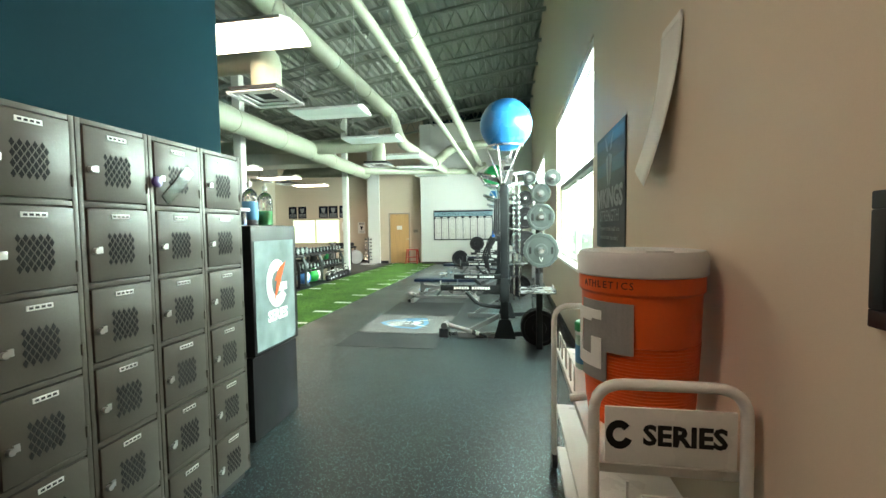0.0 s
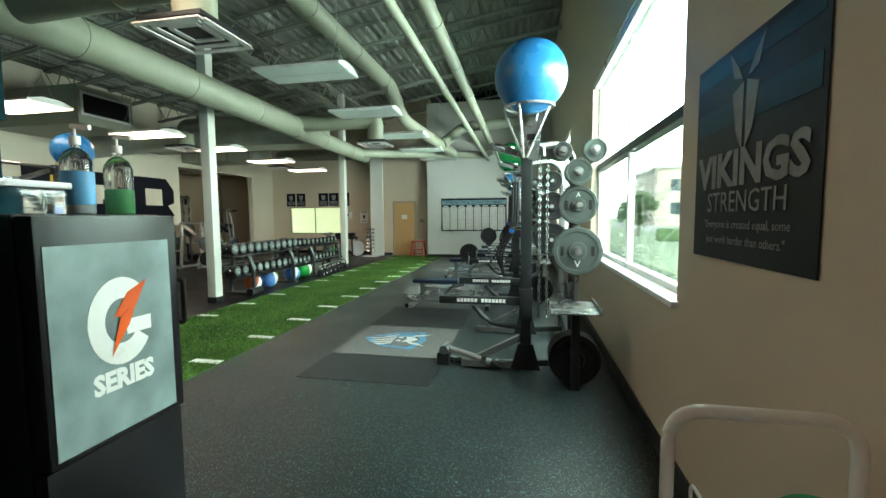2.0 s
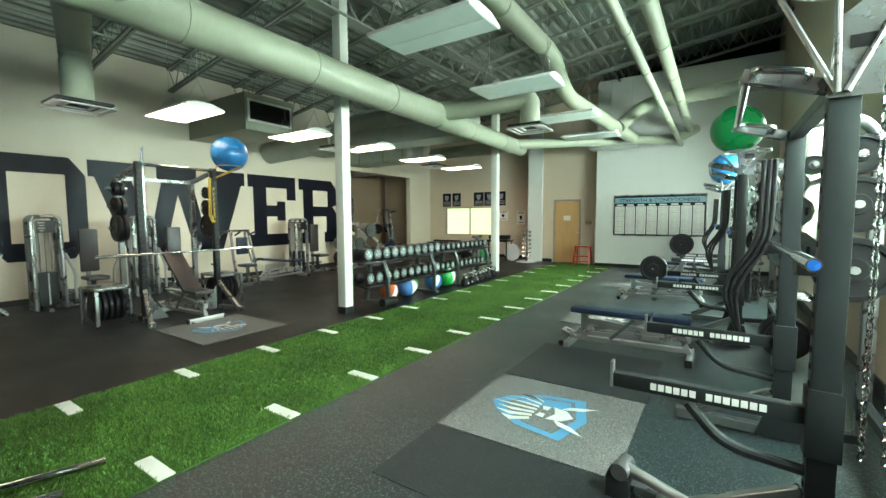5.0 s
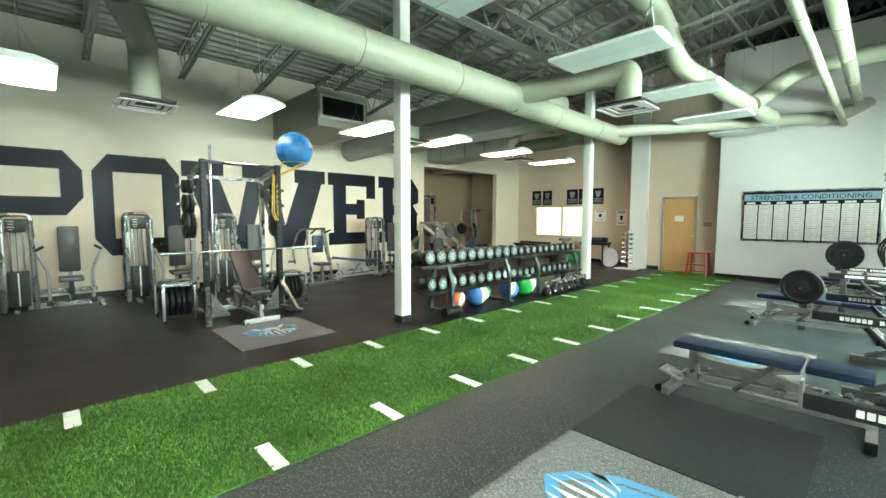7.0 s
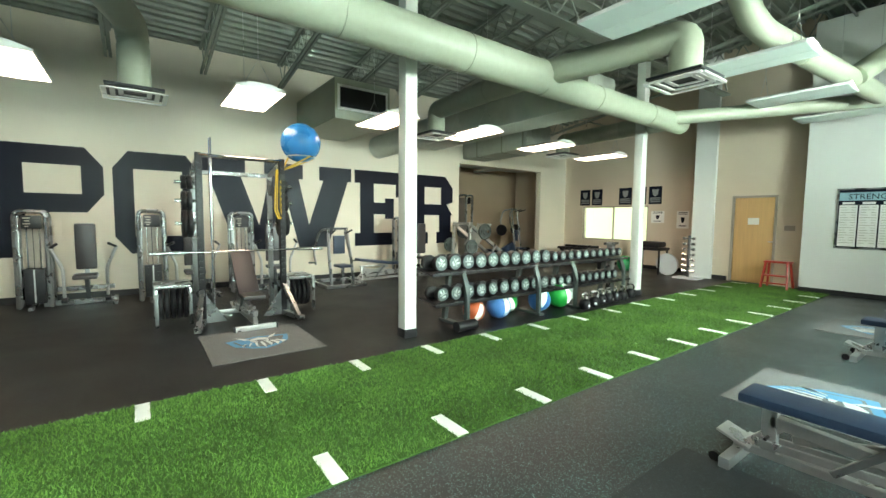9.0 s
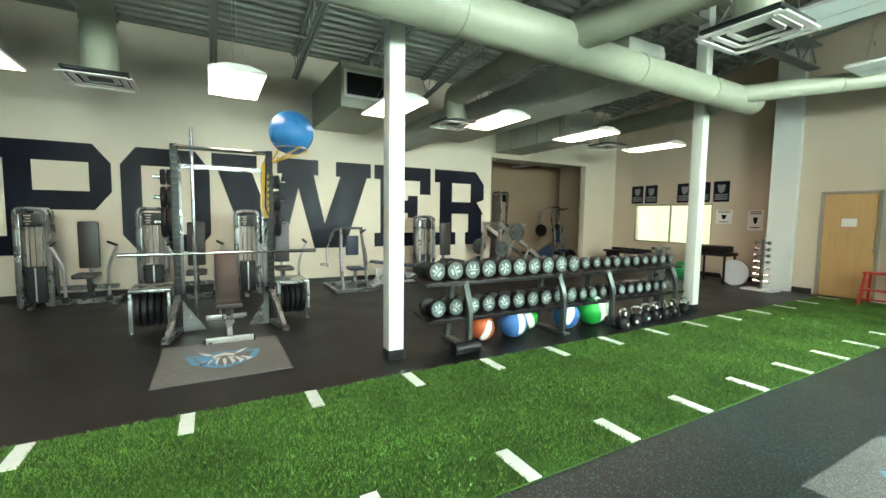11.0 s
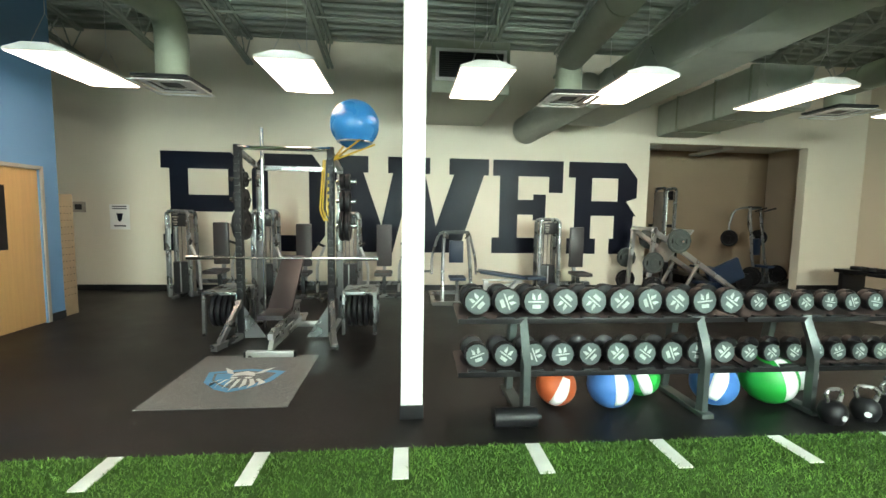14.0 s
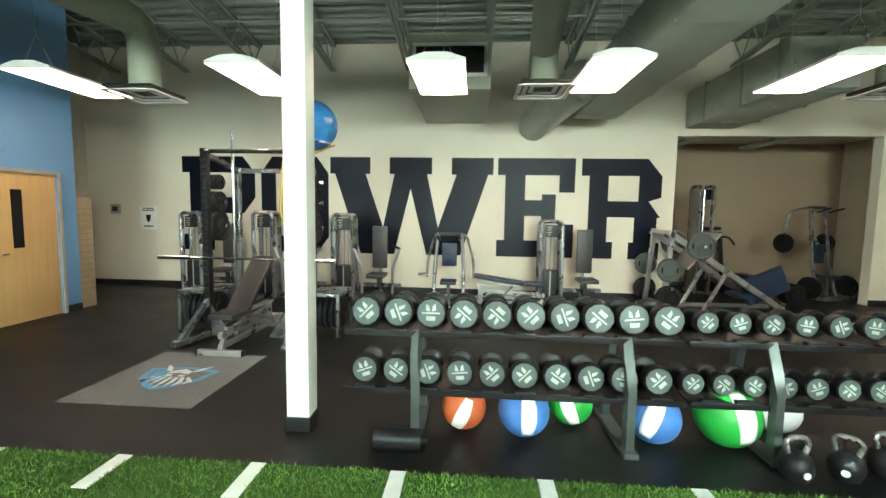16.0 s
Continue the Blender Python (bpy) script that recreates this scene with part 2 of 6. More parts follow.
def words(name, text, size, mat, parent, m, depth=0.001, label="", wide=1.0, bold=0.0):
    """Lettering turned into a mesh, centred, lying in its local xy plane."""
    cu = bpy.data.curves.new(name, "FONT")
    cu.body, cu.size, cu.extrude, cu.align_x, cu.align_y = text, size, depth, "CENTER", "CENTER"
    cu.resolution_u = 2
    cu.offset = bold
    tmp = new(name, cu)
    me = bpy.data.meshes.new_from_object(tmp.evaluated_get(bpy.context.evaluated_depsgraph_get()))
    bpy.data.objects.remove(tmp)
    me.materials.clear()
    me.materials.append(mat)
    ob = new(name, me)
    ob.parent = parent
    ob.matrix_basis = m @ Matrix.Diagonal((wide, 1, 1, 1))
    return tagged(ob, label)


# ---- large structure ----
def roof(x):
    return 6.55 + (x - 0.8) * 0.145


structure("floor", box(B(), -4.0, 1.1, -4, 19, -0.2, 0), RUBBER, "black rubber gym floor with pale grey flecks", "floor")
structure("floor_west", box(B(), -14, -4.0, -4, 19, -0.2, 0), PLAINR, "plain black rubber gym floor", "floor")
XW, XP, YB = 0.8, -10.78, 16.6  # window wall, lettered wall, white end wall


def wall_with_holes(name, axis, at, thick, a0, a1, z0, z1, holes, mat, label):
    """A wall along one axis, of thickness away from the room, with openings (a0, a1, z0, z1) through it."""
    bm = B()
    cuts = sorted({a0, a1, *[h[0] for h in holes], *[h[1] for h in holes]})
    for p, q in zip(cuts, cuts[1:]):
        mid = (p + q) / 2
        zs = [z0]
        for h in sorted(h for h in holes if h[0] < mid < h[1]):
            zs += [h[2], h[3]]
        zs.append(z1)
        for s, t in zip(zs[::2], zs[1::2]):
            if t - s > 1e-4:
                if axis == "y":
                    box(bm, min(at, at + thick), max(at, at + thick), p, q, s, t)
                else:
                    box(bm, p, q, min(at, at + thick), max(at, at + thick), s, t)
    bmesh.ops.remove_doubles(bm, verts=bm.verts, dist=1e-4)
    return structure(name, bm, mat, label, "wall", False)


WIN = [(3.93, 7.12, 1.0, 3.15), (9.9, 13.1, 1.0, 3.15)]
wall_with_holes("wall_east", "y", XW, 0.25, -4, 19, 0, 6.9, WIN, BEIGE, "beige painted wall with tall windows")
wall_with_holes("wall_west", "y", XP, -0.2, -4, 18.1, 0, 6.0, [(12.9, 16.52, 0.0, 3.13)], CREAM, "cream painted wall with an alcove opening")
wall_with_holes("wall_north_white", "x", YB, 0.2, -3.6, XW, 0, 5.6, [], WHITEW, "white painted end wall stopping below the roof")
wall_with_holes("wall_north_door", "x", 17.15, 0.2, -6.05, -3.6, 0, 6.6, [(-5.12, -4.2, 0, 2.12)], BEIGE, "beige painted wall with a door opening")
wall_with_holes("wall_north", "x", 17.9, 0.2, -13.6, -5.85, 0, 6.6, [(-10.0, -7.65, 0.82, 1.95)], BEIGE, "beige painted wall with an interior window")
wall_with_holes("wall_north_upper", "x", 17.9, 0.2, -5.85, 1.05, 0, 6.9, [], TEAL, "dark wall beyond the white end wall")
wall_with_holes("wall_return", "y", -6.05, 0.2, 17.35, 17.9, 0, 6.6, [], BEIGE, "short beige wall return")
wall_with_holes("pier", "x", 17.05, 0.1, -6.0, -5.5, 0, 6.5, [], WHITEW, "shallow painted pier beside the door")
wall_with_holes("wall_white_end", "y", -3.6, 0.2, 16.8, 17.15, 0, 5.6, [], WHITEW, "end of the white wall")
wall_with_holes("wall_teal", "y", -1.92, -0.4, -4, 2.67, 0, 6.4, [(2.45, 2.67, 0, 1.85)], TEAL, "deep teal painted wall behind lockers")
wall_with_holes("wall_teal_side", "x", 2.9, -0.2, -5.0, -2.32, 0, 6.3, [], TEAL, "deep teal painted wall behind the fridge")
wall_with_holes("wall_blue", "x", 2.9, -0.2, -8.62, -5.0, 0, 6.3, [(-8.32, -7.38, 0, 2.1)], BLUEW, "blue painted wall with a wooden door")
wall_with_holes("wall_blue_end", "y", -8.62, 0.2, 0.9, 2.7, 0, 6.2, [], BLUEW, "blue wall return")
wall_with_holes("wall_corridor", "x", 1.0, -0.2, -10.98, -8.62, 0, 6.2, [], CREAM, "cream wall closing the corner")
wall_with_holes("wall_south", "x", -4, -0.2, -2.4, 1.0, 0, 6.9, [], BEIGE, "beige wall closing the entry")
wall_with_holes("alcove_back", "y", -13.3, -0.2, 12.2, 18.1, 0, 3.5, [], TAN_SHADED, "tan wall at the back of the alcove, coloured darker for its shade")
wall_with_holes("alcove_side", "x", 12.4, -0.2, -13.5, XP - 0.2, 0, 3.5, [], TAN_SHADED, "side wall of the alcove")
structure("ceiling_alcove", box(B(), -13.5, XP - 0.2, 12.2, 18.1, 3.4, 3.55), WHITEW, "flat white alcove ceiling", "ceiling")

# corrugated roof deck, sloping down away from the windows
bm = B()
prof = []
x = -13.6
while x < 1.1:
    prof += [(x, 0), (x + 0.075, 0), (x + 0.095, 0.085), (x + 0.175, 0.085)]
    x += 0.2
rows = [[bm.verts.new((px, y, roof(px) + pz)) for px, pz in prof] for y in (-4.2, 19.2)]
for i in range(len(prof) - 1):
    bm.faces.new((rows[0][i], rows[0][i + 1], rows[1][i + 1], rows[1][i]))
structure("ceiling", bm, DECK, "pale corrugated steel roof deck", "ceiling", False)


def joist(y):
    """Open-web roof joist along x."""
    t = thing("roof_joist", "pale painted open-web steel roof joist", "joist", None, "roof joists")
    t["kind"] = "structure"
    dz = 0.5
    a, b = (XP, roof(XP)), (XW, roof(XW))
    for nm, d in (("top_chord", 0.03), ("bottom_chord", dz)):
        bm = B()
        for s in (-0.035, 0.035):
            beam(bm, (a[0], y + s, a[1] - d), (b[0], y + s, b[1] - d), 0.045, 0.045, 0)
        part(nm, bm, DECK, t)
    bm = B()
    n = 24
    for i in range(n):
        p, q = a[0] + (b[0] - a[0]) * i / n, a[0] + (b[0] - a[0]) * (i + 0.5) / n
        r = a[0] + (b[0] - a[0]) * (i + 1) / n
        rod(bm, (p, y, roof(p) - 0.05), (q, y, roof(q) - dz), 0.012, 5)
        rod(bm, (q, y, roof(q) - dz), (r, y, roof(r) - 0.05), 0.012, 5)
    part("web", bm, DECK, t)


for k in range(13):
    joist(-1.2 + k * 1.5)
bm = B()
for z in (roof(-5.4) - 0.55, roof(-5.4) - 1.0):
    box(bm, -5.5, -5.3, 2.9, 17.9, z - 0.03, z)
for k in range(20):
    y = 3 + k * 0.75
    rod(bm, (-5.4, y, roof(-5.4) - 1.0), (-5.4, y + 0.37, roof(-5.4) - 0.56), 0.02, 6)
    rod(bm, (-5.4, y + 0.37, roof(-5.4) - 0.56), (-5.4, y + 0.75, roof(-5.4) - 1.0), 0.02, 6)
structure("girder", bm, DECK, "pale painted steel roof girder over the columns", "girder")
for k, x in enumerate((-9.2, -3.0)):
    structure("bridging_rod", rod(B(), (x, -4, roof(x) - 0.48), (x, 17.8, roof(x) - 0.48), 0.022, 8), DECK, "pale steel bridging rod under the joists", "rod")

# skirting
for a in ((-1.9, 16.585, 0.8, 16.6), (-3.6, 16.585, -1.9, 16.6)):
    structure("baseboard", box(B(), a[0], a[2], a[1], a[3], 0, 0.11), BASEB, "black vinyl baseboard", "baseboard")
structure("baseboard", box(B(), XP, XP + 0.012, 1.0, 12.9, 0, 0.11), BASEB, "black vinyl baseboard", "baseboard")
structure("baseboard", box(B(), XP, XP + 0.012, 16.52, 17.9, 0, 0.11), BASEB, "black vinyl baseboard", "baseboard")
structure("baseboard", box(B(), -10.76, -6.05, 17.888, 17.9, 0, 0.11), BASEB, "black vinyl baseboard", "baseboard")
structure("baseboard", box(B(), XW - 0.012, XW, -4, 16.58, 0, 0.12), BASEB, "black vinyl baseboard", "baseboard")
structure("baseboard", box(B(), -8.62, -8.34, 2.9, 2.912, 0, 0.11), BASEB, "black vinyl baseboard", "baseboard")
structure("baseboard", box(B(), -7.36, -2.32, 2.9, 2.912, 0, 0.11), BASEB, "black vinyl baseboard", "baseboard")
structure("baseboard", box(B(), -5.5, -5.16, 17.138, 17.15, 0, 0.11), BASEB, "black vinyl baseboard", "baseboard")


# windows of the outer wall
def window(y0, y1, z0, z1):
    t = thing("window_1", "tall white-framed window with a dark transom, daylight outside", "window")
    t["kind"] = "structure"
    bm = B()
    x0, x1 = XW + 0.08, XW + 0.15
    w = 0.05
    box(bm, x0, x1, y0, y1, z0, z0 + w, 0.006)
    box(bm, x0, x1, y0, y1, z1 - w, z1, 0.006)
    for y in (y0, (y0 + y1) / 2 - w / 2, y1 - w):
        box(bm, x0 + 0.003, x1 - 0.003, y, y + w, z0 + w, z1 - w, 0.006)
    part("window_frame", bm, WHITE, t, "white aluminium window frame")
    part("transom", box(B(), x0 - 0.02, x1 + 0.01, y0, y1, 2.05, 2.12, 0.008), GRAPH, t, "dark grey transom bar")
    part("window_sill", box(B(), XW - 0.04, x0, y0 - 0.03, y1 + 0.03, z0 - 0.03, z0 + 0.006, 0.006), WHITE, t, "white sill")
    part("head_blind", box(B(), XW + 0.01, XW + 0.07, y0 + 0.01, y1 - 0.01, z1 - 0.09, z1 - 0.002, 0.01), WHITE, t, "rolled-up white blind")
    for a, b in ((y0 + w, (y0 + y1) / 2 - w / 2), ((y0 + y1) / 2 + w / 2, y1 - w)):
        for c, d in ((z0 + w, 2.05), (2.12, z1 - w)):
            g = part("pane", box(B(), x0 + 0.03, x0 + 0.038, a, b, c, d), GLASS, t, "", False)
            g.visible_shadow = False


for w in WIN:
    window(*w)
    la = new("window_daylight", bpy.data.lights.new("window_daylight", "AREA"))
    la.data.shape, la.data.size, la.data.size_y = "RECTANGLE", w[1] - w[0] - 0.1, 1.05
    la.data.energy, la.data.color = 240 if w[0] < 5 else 400, (0.86, 1.0, 0.92)
    la.matrix_world = look((XW + 0.46, (w[0] + w[1]) / 2, 2.65), (XW - 2, (w[0] + w[1]) / 2, 0.55))

# columns
for y, x in ((7.85, -5.42), (13.2, -5.38)):
    t = thing("column", "white painted square steel column with a black base", "column", pose(x, y, 0), "columns along the turf")
    t["kind"] = "structure"
    part("shaft", box(B(), -0.085, 0.085, -0.085, 0.085, 0.1, roof(x) - 0.55, 0.012), COLUMN, t)
    part("base_wrap", box(B(), -0.092, 0.092, -0.092, 0.092, 0, 0.11, 0.006), BASEB, t, "black vinyl base wrap")

# turf with its lines
TX0, TX1, TY0, TY1 = -4.915, -3.08, 1.6, 16.9
turf = structure("turf", box(B(), TX0, TX1, TY0, TY1, 0, 0.012), TURF, "green artificial turf lane with white marks", "turf")
rng = np.random.default_rng(4)
n = 190000
bx, by = rng.uniform(TX0, TX1, n), TY0 + (TY1 - TY0) * rng.uniform(0, 1, n) ** 1.25
hh, an, le = rng.uniform(0.014, 0.032, n), rng.uniform(0, math.tau, n), rng.normal(0, 0.012, (n, 2))
on = np.zeros(n, bool)
for k in range(-2, 15):
    yc = 4.192 + 0.896 * k
    on |= (abs(by - yc) < 0.05) & ((bx < TX0 + 0.34) | (bx > TX1 - 0.34))
keep = ~on
bx, by, hh, an, le = bx[keep], by[keep], hh[keep], an[keep], le[keep]
n = len(bx)
wx, wy = 0.0045 * np.cos(an), 0.0045 * np.sin(an)
v = np.empty((n, 3, 3))
v[:, 0] = np.stack([bx - wx, by - wy, np.full(n, 0.010)], 1)
v[:, 1] = np.stack([bx + wx, by + wy, np.full(n, 0.010)], 1)
v[:, 2] = np.stack([bx + le[:, 0], by + le[:, 1], 0.010 + hh], 1)
me = bpy.data.meshes.new("turf_blades")
me.vertices.add(3 * n)
me.vertices.foreach_set("co", v.ravel())
me.loops.add(3 * n)
me.loops.foreach_set("vertex_index", np.arange(3 * n))
me.polygons.add(n)
me.polygons.foreach_set("loop_start", np.arange(0, 3 * n, 3))
me.update()
me.validate()
me.materials.append(BLADE)
ob = new("turf_blades", me)
ob.parent = turf
tagged(ob, "short green turf fibres", "", "", "stuff")
for k in range(-2, 15):
    yc = 4.192 + 0.896 * k
    for a, b in ((TX0, TX0 + 0.33), (TX1 - 0.33, TX1)):
        part("mark", box(B(), a + 0.003, b, yc - 0.048, yc + 0.048, 0.01, 0.02), LINE, turf)


# platform mats with a shield emblem
def emblem(t, r=0.0, k=1.0):
    m = pose(0, 0, 0.007, 0, 0, r) @ Matrix.Diagonal((1, k, 1, 1))
    def poly(bm, pts, z, h=0.0015):
        slab(bm, [m @ Vector((x, y, z)) for x, y in pts], (0, 0, h))
    bm = B()
    poly(bm, ((-0.36, 0.15), (0, 0.22), (0.36, 0.15), (0.3, -0.1), (0.14, -0.26), (0, -0.33), (-0.14, -0.26), (-0.3, -0.1)), 0.0)
    part("shield", bm, LOGOB, t, "blue shield emblem")
    bm = B()
    poly(bm, ((-0.29, 0.10), (0, 0.165), (0.29, 0.10), (0.24, -0.07), (0.11, -0.20), (0, -0.26), (-0.11, -0.20), (-0.24, -0.07)), 0.002)
    part("shield_field", bm, GREYMAT, t)
    bm = B()
    poly(bm, ((-0.26, 0.085), (-0.12, 0.115), (-0.05, -0.2), (-0.10, -0.18), (-0.22, -0.06)), 0.004)
    part("shield_band", bm, LOGOB, t)
    bm = B()
    z = 0.006
    poly(bm, ((-0.11, 0.02), (-0.09, 0.10), (0, 0.15), (0.09, 0.10), (0.11, 0.02), (0.0, 0.05)), z, 0.001)
    for s in (-1, 1):
        poly(bm, ((s * 0.09, 0.06), (s * 0.17, 0.10), (s * 0.24, 0.24), (s * 0.15, 0.17)), z + 0.002, 0.001)
        poly(bm, ((s * 0.03, 0.0), (s * 0.10, 0.005), (s * 0.09, -0.04), (s * 0.035, -0.03)), z, 0.001)
    for k in range(7):
        a = (k - 3) * 0.055
        L = 0.24 - 0.03 * abs(k - 3) + 0.02 * (k % 2)
        poly(bm, ((a - 0.018, -0.06), (a + 0.014, -0.05), (a * 1.5 + 0.018, -0.06 - L * 0.55), (a * 1.25, -0.06 - L), (a * 1.3 - 0.012, -0.06 - L * 0.5)), z + 0.0003 * k, 0.001)
    part("crest", bm, LOGOW, t, "white crest figure")


def platform(x, y, r, w=1.25, d=1.18, group="platform mats"):
    t = thing("platform_mat", "grey rubber platform mat with a blue shield emblem", "mat", pose(x, y, 0.001), group)
    part("mat", box(B(), -w / 2, w / 2, -d / 2, d / 2, 0, 0.006), GREYMAT, t)
    emblem(t, r, 1.4 if r < 0 else 1.0)


platform(-6.21, 6.26, 90)
platform(-1.49, 6.2, -90)
platform(-1.7, 9.7, -90)
platform(-1.85, 13.3, -90)
platform(-7.6, 15.6, 90)
for x0, x1, y0, y1 in ((-2.12, -0.85, 4.9, 5.6), (-2.12, -0.85, 6.81, 8.0)):
    structure("floor_mat", box(B(), x0, x1, y0, y1, 0, 0.004), MATR, "plain matt black rubber floor tile", "mat")


# wall lettering, P O W E R
def lettering():
    t = thing("wall_lettering", "giant navy slab-serif letters spelling POWER on the wall", "sign")
    def letter(nm, polys, y0, w):
        bm = B()
        for p in polys:
            slab(bm, [(XP + 0.002, y0 + a * w, 0.78 + b * 1.92) for a, b in p], (0.006, 0, 0))
        part(nm, bm, NAVY, t, "", False)
    r = lambda a, b, c, d: ((a, c), (b, c), (b, d), (a, d))
    letter("letter_p", [r(0, 1, 0, 0), r(0, 0.42, 0, 0.17)[:], r(0.1, 0.32, 0.17, 0.83), r(0, 0.84, 0.83, 1)[:3] + ((0, 1),), ((0.84, 0.83), (1, 0.83), (0.84, 1)), r(0.8, 1, 0.57, 0.83), r(0.32, 0.84, 0.4, 0.57), ((0.84, 0.4), (1, 0.57), (0.84, 0.57)), ((0.32, 0.57), (0.32, 0.57), (0.32, 0.57))][1:-1], 3.1, 1.55)
    letter("letter_o", [r(0, 0.22, 0.17, 0.83), r(0.78, 1, 0.17, 0.83), ((0.17, 0.0), (0.83, 0.0), (1, 0.17), (0, 0.17)), ((0, 0.83), (1, 0.83), (0.83, 1), (0.17, 1))], 4.78, 1.4)
    letter("letter_w", [r(0, 0.25, 0.83, 1), r(0.37, 0.63, 0.83, 1), r(0.75, 1, 0.83, 1),
                        ((0.03, 0.83), (0.22, 0.83), (0.33, 0.28), (0.33, 0.0), (0.19, 0.0)), ((0.40, 0.83), (0.50, 0.83), (0.50, 0.68), (0.40, 0.0), (0.33, 0.0), (0.33, 0.28)),
                        ((0.50, 0.83), (0.60, 0.83), (0.67, 0.28), (0.67, 0.0), (0.60, 0.0), (0.50, 0.68)), ((0.78, 0.83), (0.97, 0.83), (0.81, 0.0), (0.67, 0.0), (0.67, 0.28))], 6.22, 3.25)
    letter("letter_e", [r(0, 1, 0, 0.17), r(0, 1, 0.83, 1), r(0.1, 0.36, 0.17, 0.83), r(0.8, 1, 0.17, 0.34), r(0.8, 1, 0.66, 0.83), r(0.36, 0.58, 0.42, 0.58), r(0.58, 0.76, 0.36, 0.64)], 9.56, 1.48)
    letter("letter_r", [r(0, 0.42, 0, 0.17), r(0.1, 0.34, 0.17, 0.83), r(0, 0.82, 0.83, 1), ((0.82, 0.83), (1, 0.83), (0.82, 1)), r(0.72, 1, 0.62, 0.83), r(0.34, 0.85, 0.42, 0.58), ((0.72, 0.62), (0.72, 0.58), (0.85, 0.58), (1, 0.62)), ((0.85, 0.42), (1, 0.42), (0.85, 0.58)), r(0.68, 0.96, 0.17, 0.42), r(0.62, 1.0, 0, 0.17)], 11.16, 1.5)


lettering()


# ceiling lights
def fixture(lit, group):
    t = thing("ceiling_light", "hanging lit fluorescent fixture with white housing" if lit else "hanging unlit fluorescent fixture with pale lens", "light", None, group)
    bm = B()
    pts = ((-0.31, 0), (0.31, 0), (0.31, 0.03), (0.12, 0.09), (-0.12, 0.09), (-0.31, 0.03))
    slab(bm, [(-0.61, y, z + 0.012) for y, z in pts], (1.22, 0, 0))
    part("housing", bm, WHITE, t, "", False)
    bm = B()
    for s in (-1, 1):
        slab(bm, [(-0.6, s * 0.005, 0.0), (-0.6, s * 0.30, 0.008), (-0.6, s * 0.30, 0.012), (-0.6, s * 0.005, 0.012)], (1.2, 0, 0))
    part("lens", bm, LAMPW if lit else LAMPOFF, t, "glowing lens" if lit else "pale unlit lens", False)
    for x in (-0.45, 0.45):
        bm = B()
        sweep(bm, ((x, -0.2, 0.06), (x, 0, 0.45), (x, 0.2, 0.06)), 0.004, 5)
        rod(bm, (x, 0, 0.45), (x, 0, 2.6), 0.004, 5)
        part("hanger", bm, STEEL, t)
    return t


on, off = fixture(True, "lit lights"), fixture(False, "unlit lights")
LIT = [(-7.6, 4.0), (-7.5, 6.5), (-7.5, 8.68), (-7.45, 10.55), (-7.5, 12.85), (-7.65, 15.25)]
on.matrix_basis = pose(*LIT[0], 3.16)
for x, y in LIT[1:]:
    copy_thing(on, pose(x, y, 3.16))
copy_thing(on, pose(-2.62, 3.95, 3.4))
# added fixture, out of view above the entry, brightens the wall opposite the lockers
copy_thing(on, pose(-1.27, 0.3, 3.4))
OFF = [(-2.93, 6.75), (-2.95, 8.95), (-2.95, 11.2), (-3.0, 13.4), (-2.9, 15.4)]
off.matrix_basis = pose(*OFF[0], 3.4)
for x, y in OFF[1:]:
    copy_thing(off, pose(x, y, 3.4))


# ducts
def duct(pts, r, name="duct", mat=DUCT, label="pale green painted round air duct", seg=20, rad=None):
    t = thing(name, label, "duct")
    part("tube", sweep(B(), bend(pts, rad or r * 1.6, 6), r, seg), mat, t)
    P = [Vector(p) for p in pts]
    for a, b in zip(P, P[1:]):
        L = (b - a).length
        for k in range(1, int(L / 1.5) + 1):
            c = a.lerp(b, k * 1.5 / L - 0.3 / L)
            d = (b - a).normalized() * 0.012
            part("seam_band", rod(B(), c - d, c + d, r + 0.008, seg), mat, t)


def diffuser(x, y, z):
    t = thing("ceiling_vent", "square louvred supply air diffuser, pale metal", "vent", pose(x, y, z), "air diffusers")
    bm = B()
    for k, (w, zz) in enumerate(((0.30, 0.0), (0.22, 0.015), (0.14, 0.03))):
        for s in (-1, 1):
            box(bm, -w, w, s * w - 0.025, s * w + 0.025, zz, zz + 0.012)
            box(bm, s * w - 0.025, s * w + 0.025, -w + 0.025, w - 0.025, zz, zz + 0.012)
    part("louvre", bm, WHITE, t)
    part("backing", box(B(), -0.29, 0.29, -0.29, 0.29, 0.045, 0.075), GRAPH, t)
    part("collar", rod(B(), (0, 0, 0.07), (0, 0, 0.3), 0.17, 20), DUCT, t)


duct([(-4.75, 1.0, 3.46), (-4.75, 9.5, 3.38)], 0.215, "main_duct", seg=28)
duct([(-4.75, 9.5, 3.33), (-4.75, 13.4, 3.30)], 0.18, "main_duct", seg=28)
DIF = [(-7.36, 5.15, 2.95), (-7.72, 9.9, 3.08), (-7.9, 14.0, 3.1), (-3.2, 10.1, 3.03), (-2.75, 4.6, 3.0)]
for d in DIF:
    diffuser(*d)
duct([(-4.8, 4.4, 3.8), (-7.36, 5.15, 3.8), (-7.36, 5.15, 3.2)], 0.17, rad=0.35)
duct([(-4.8, 9.6, 3.5), (-7.72, 9.9, 3.6), (-7.72, 9.9, 3.3)], 0.17, rad=0.35)
duct([(-4.8, 13.2, 3.35), (-7.9, 14.0, 3.5), (-7.9, 14.0, 3.3)], 0.17, rad=0.35)
duct([(-4.7, 9.6, 3.45), (-3.2, 10.1, 3.56), (-3.2, 10.1, 3.28)], 0.17, rad=0.3)
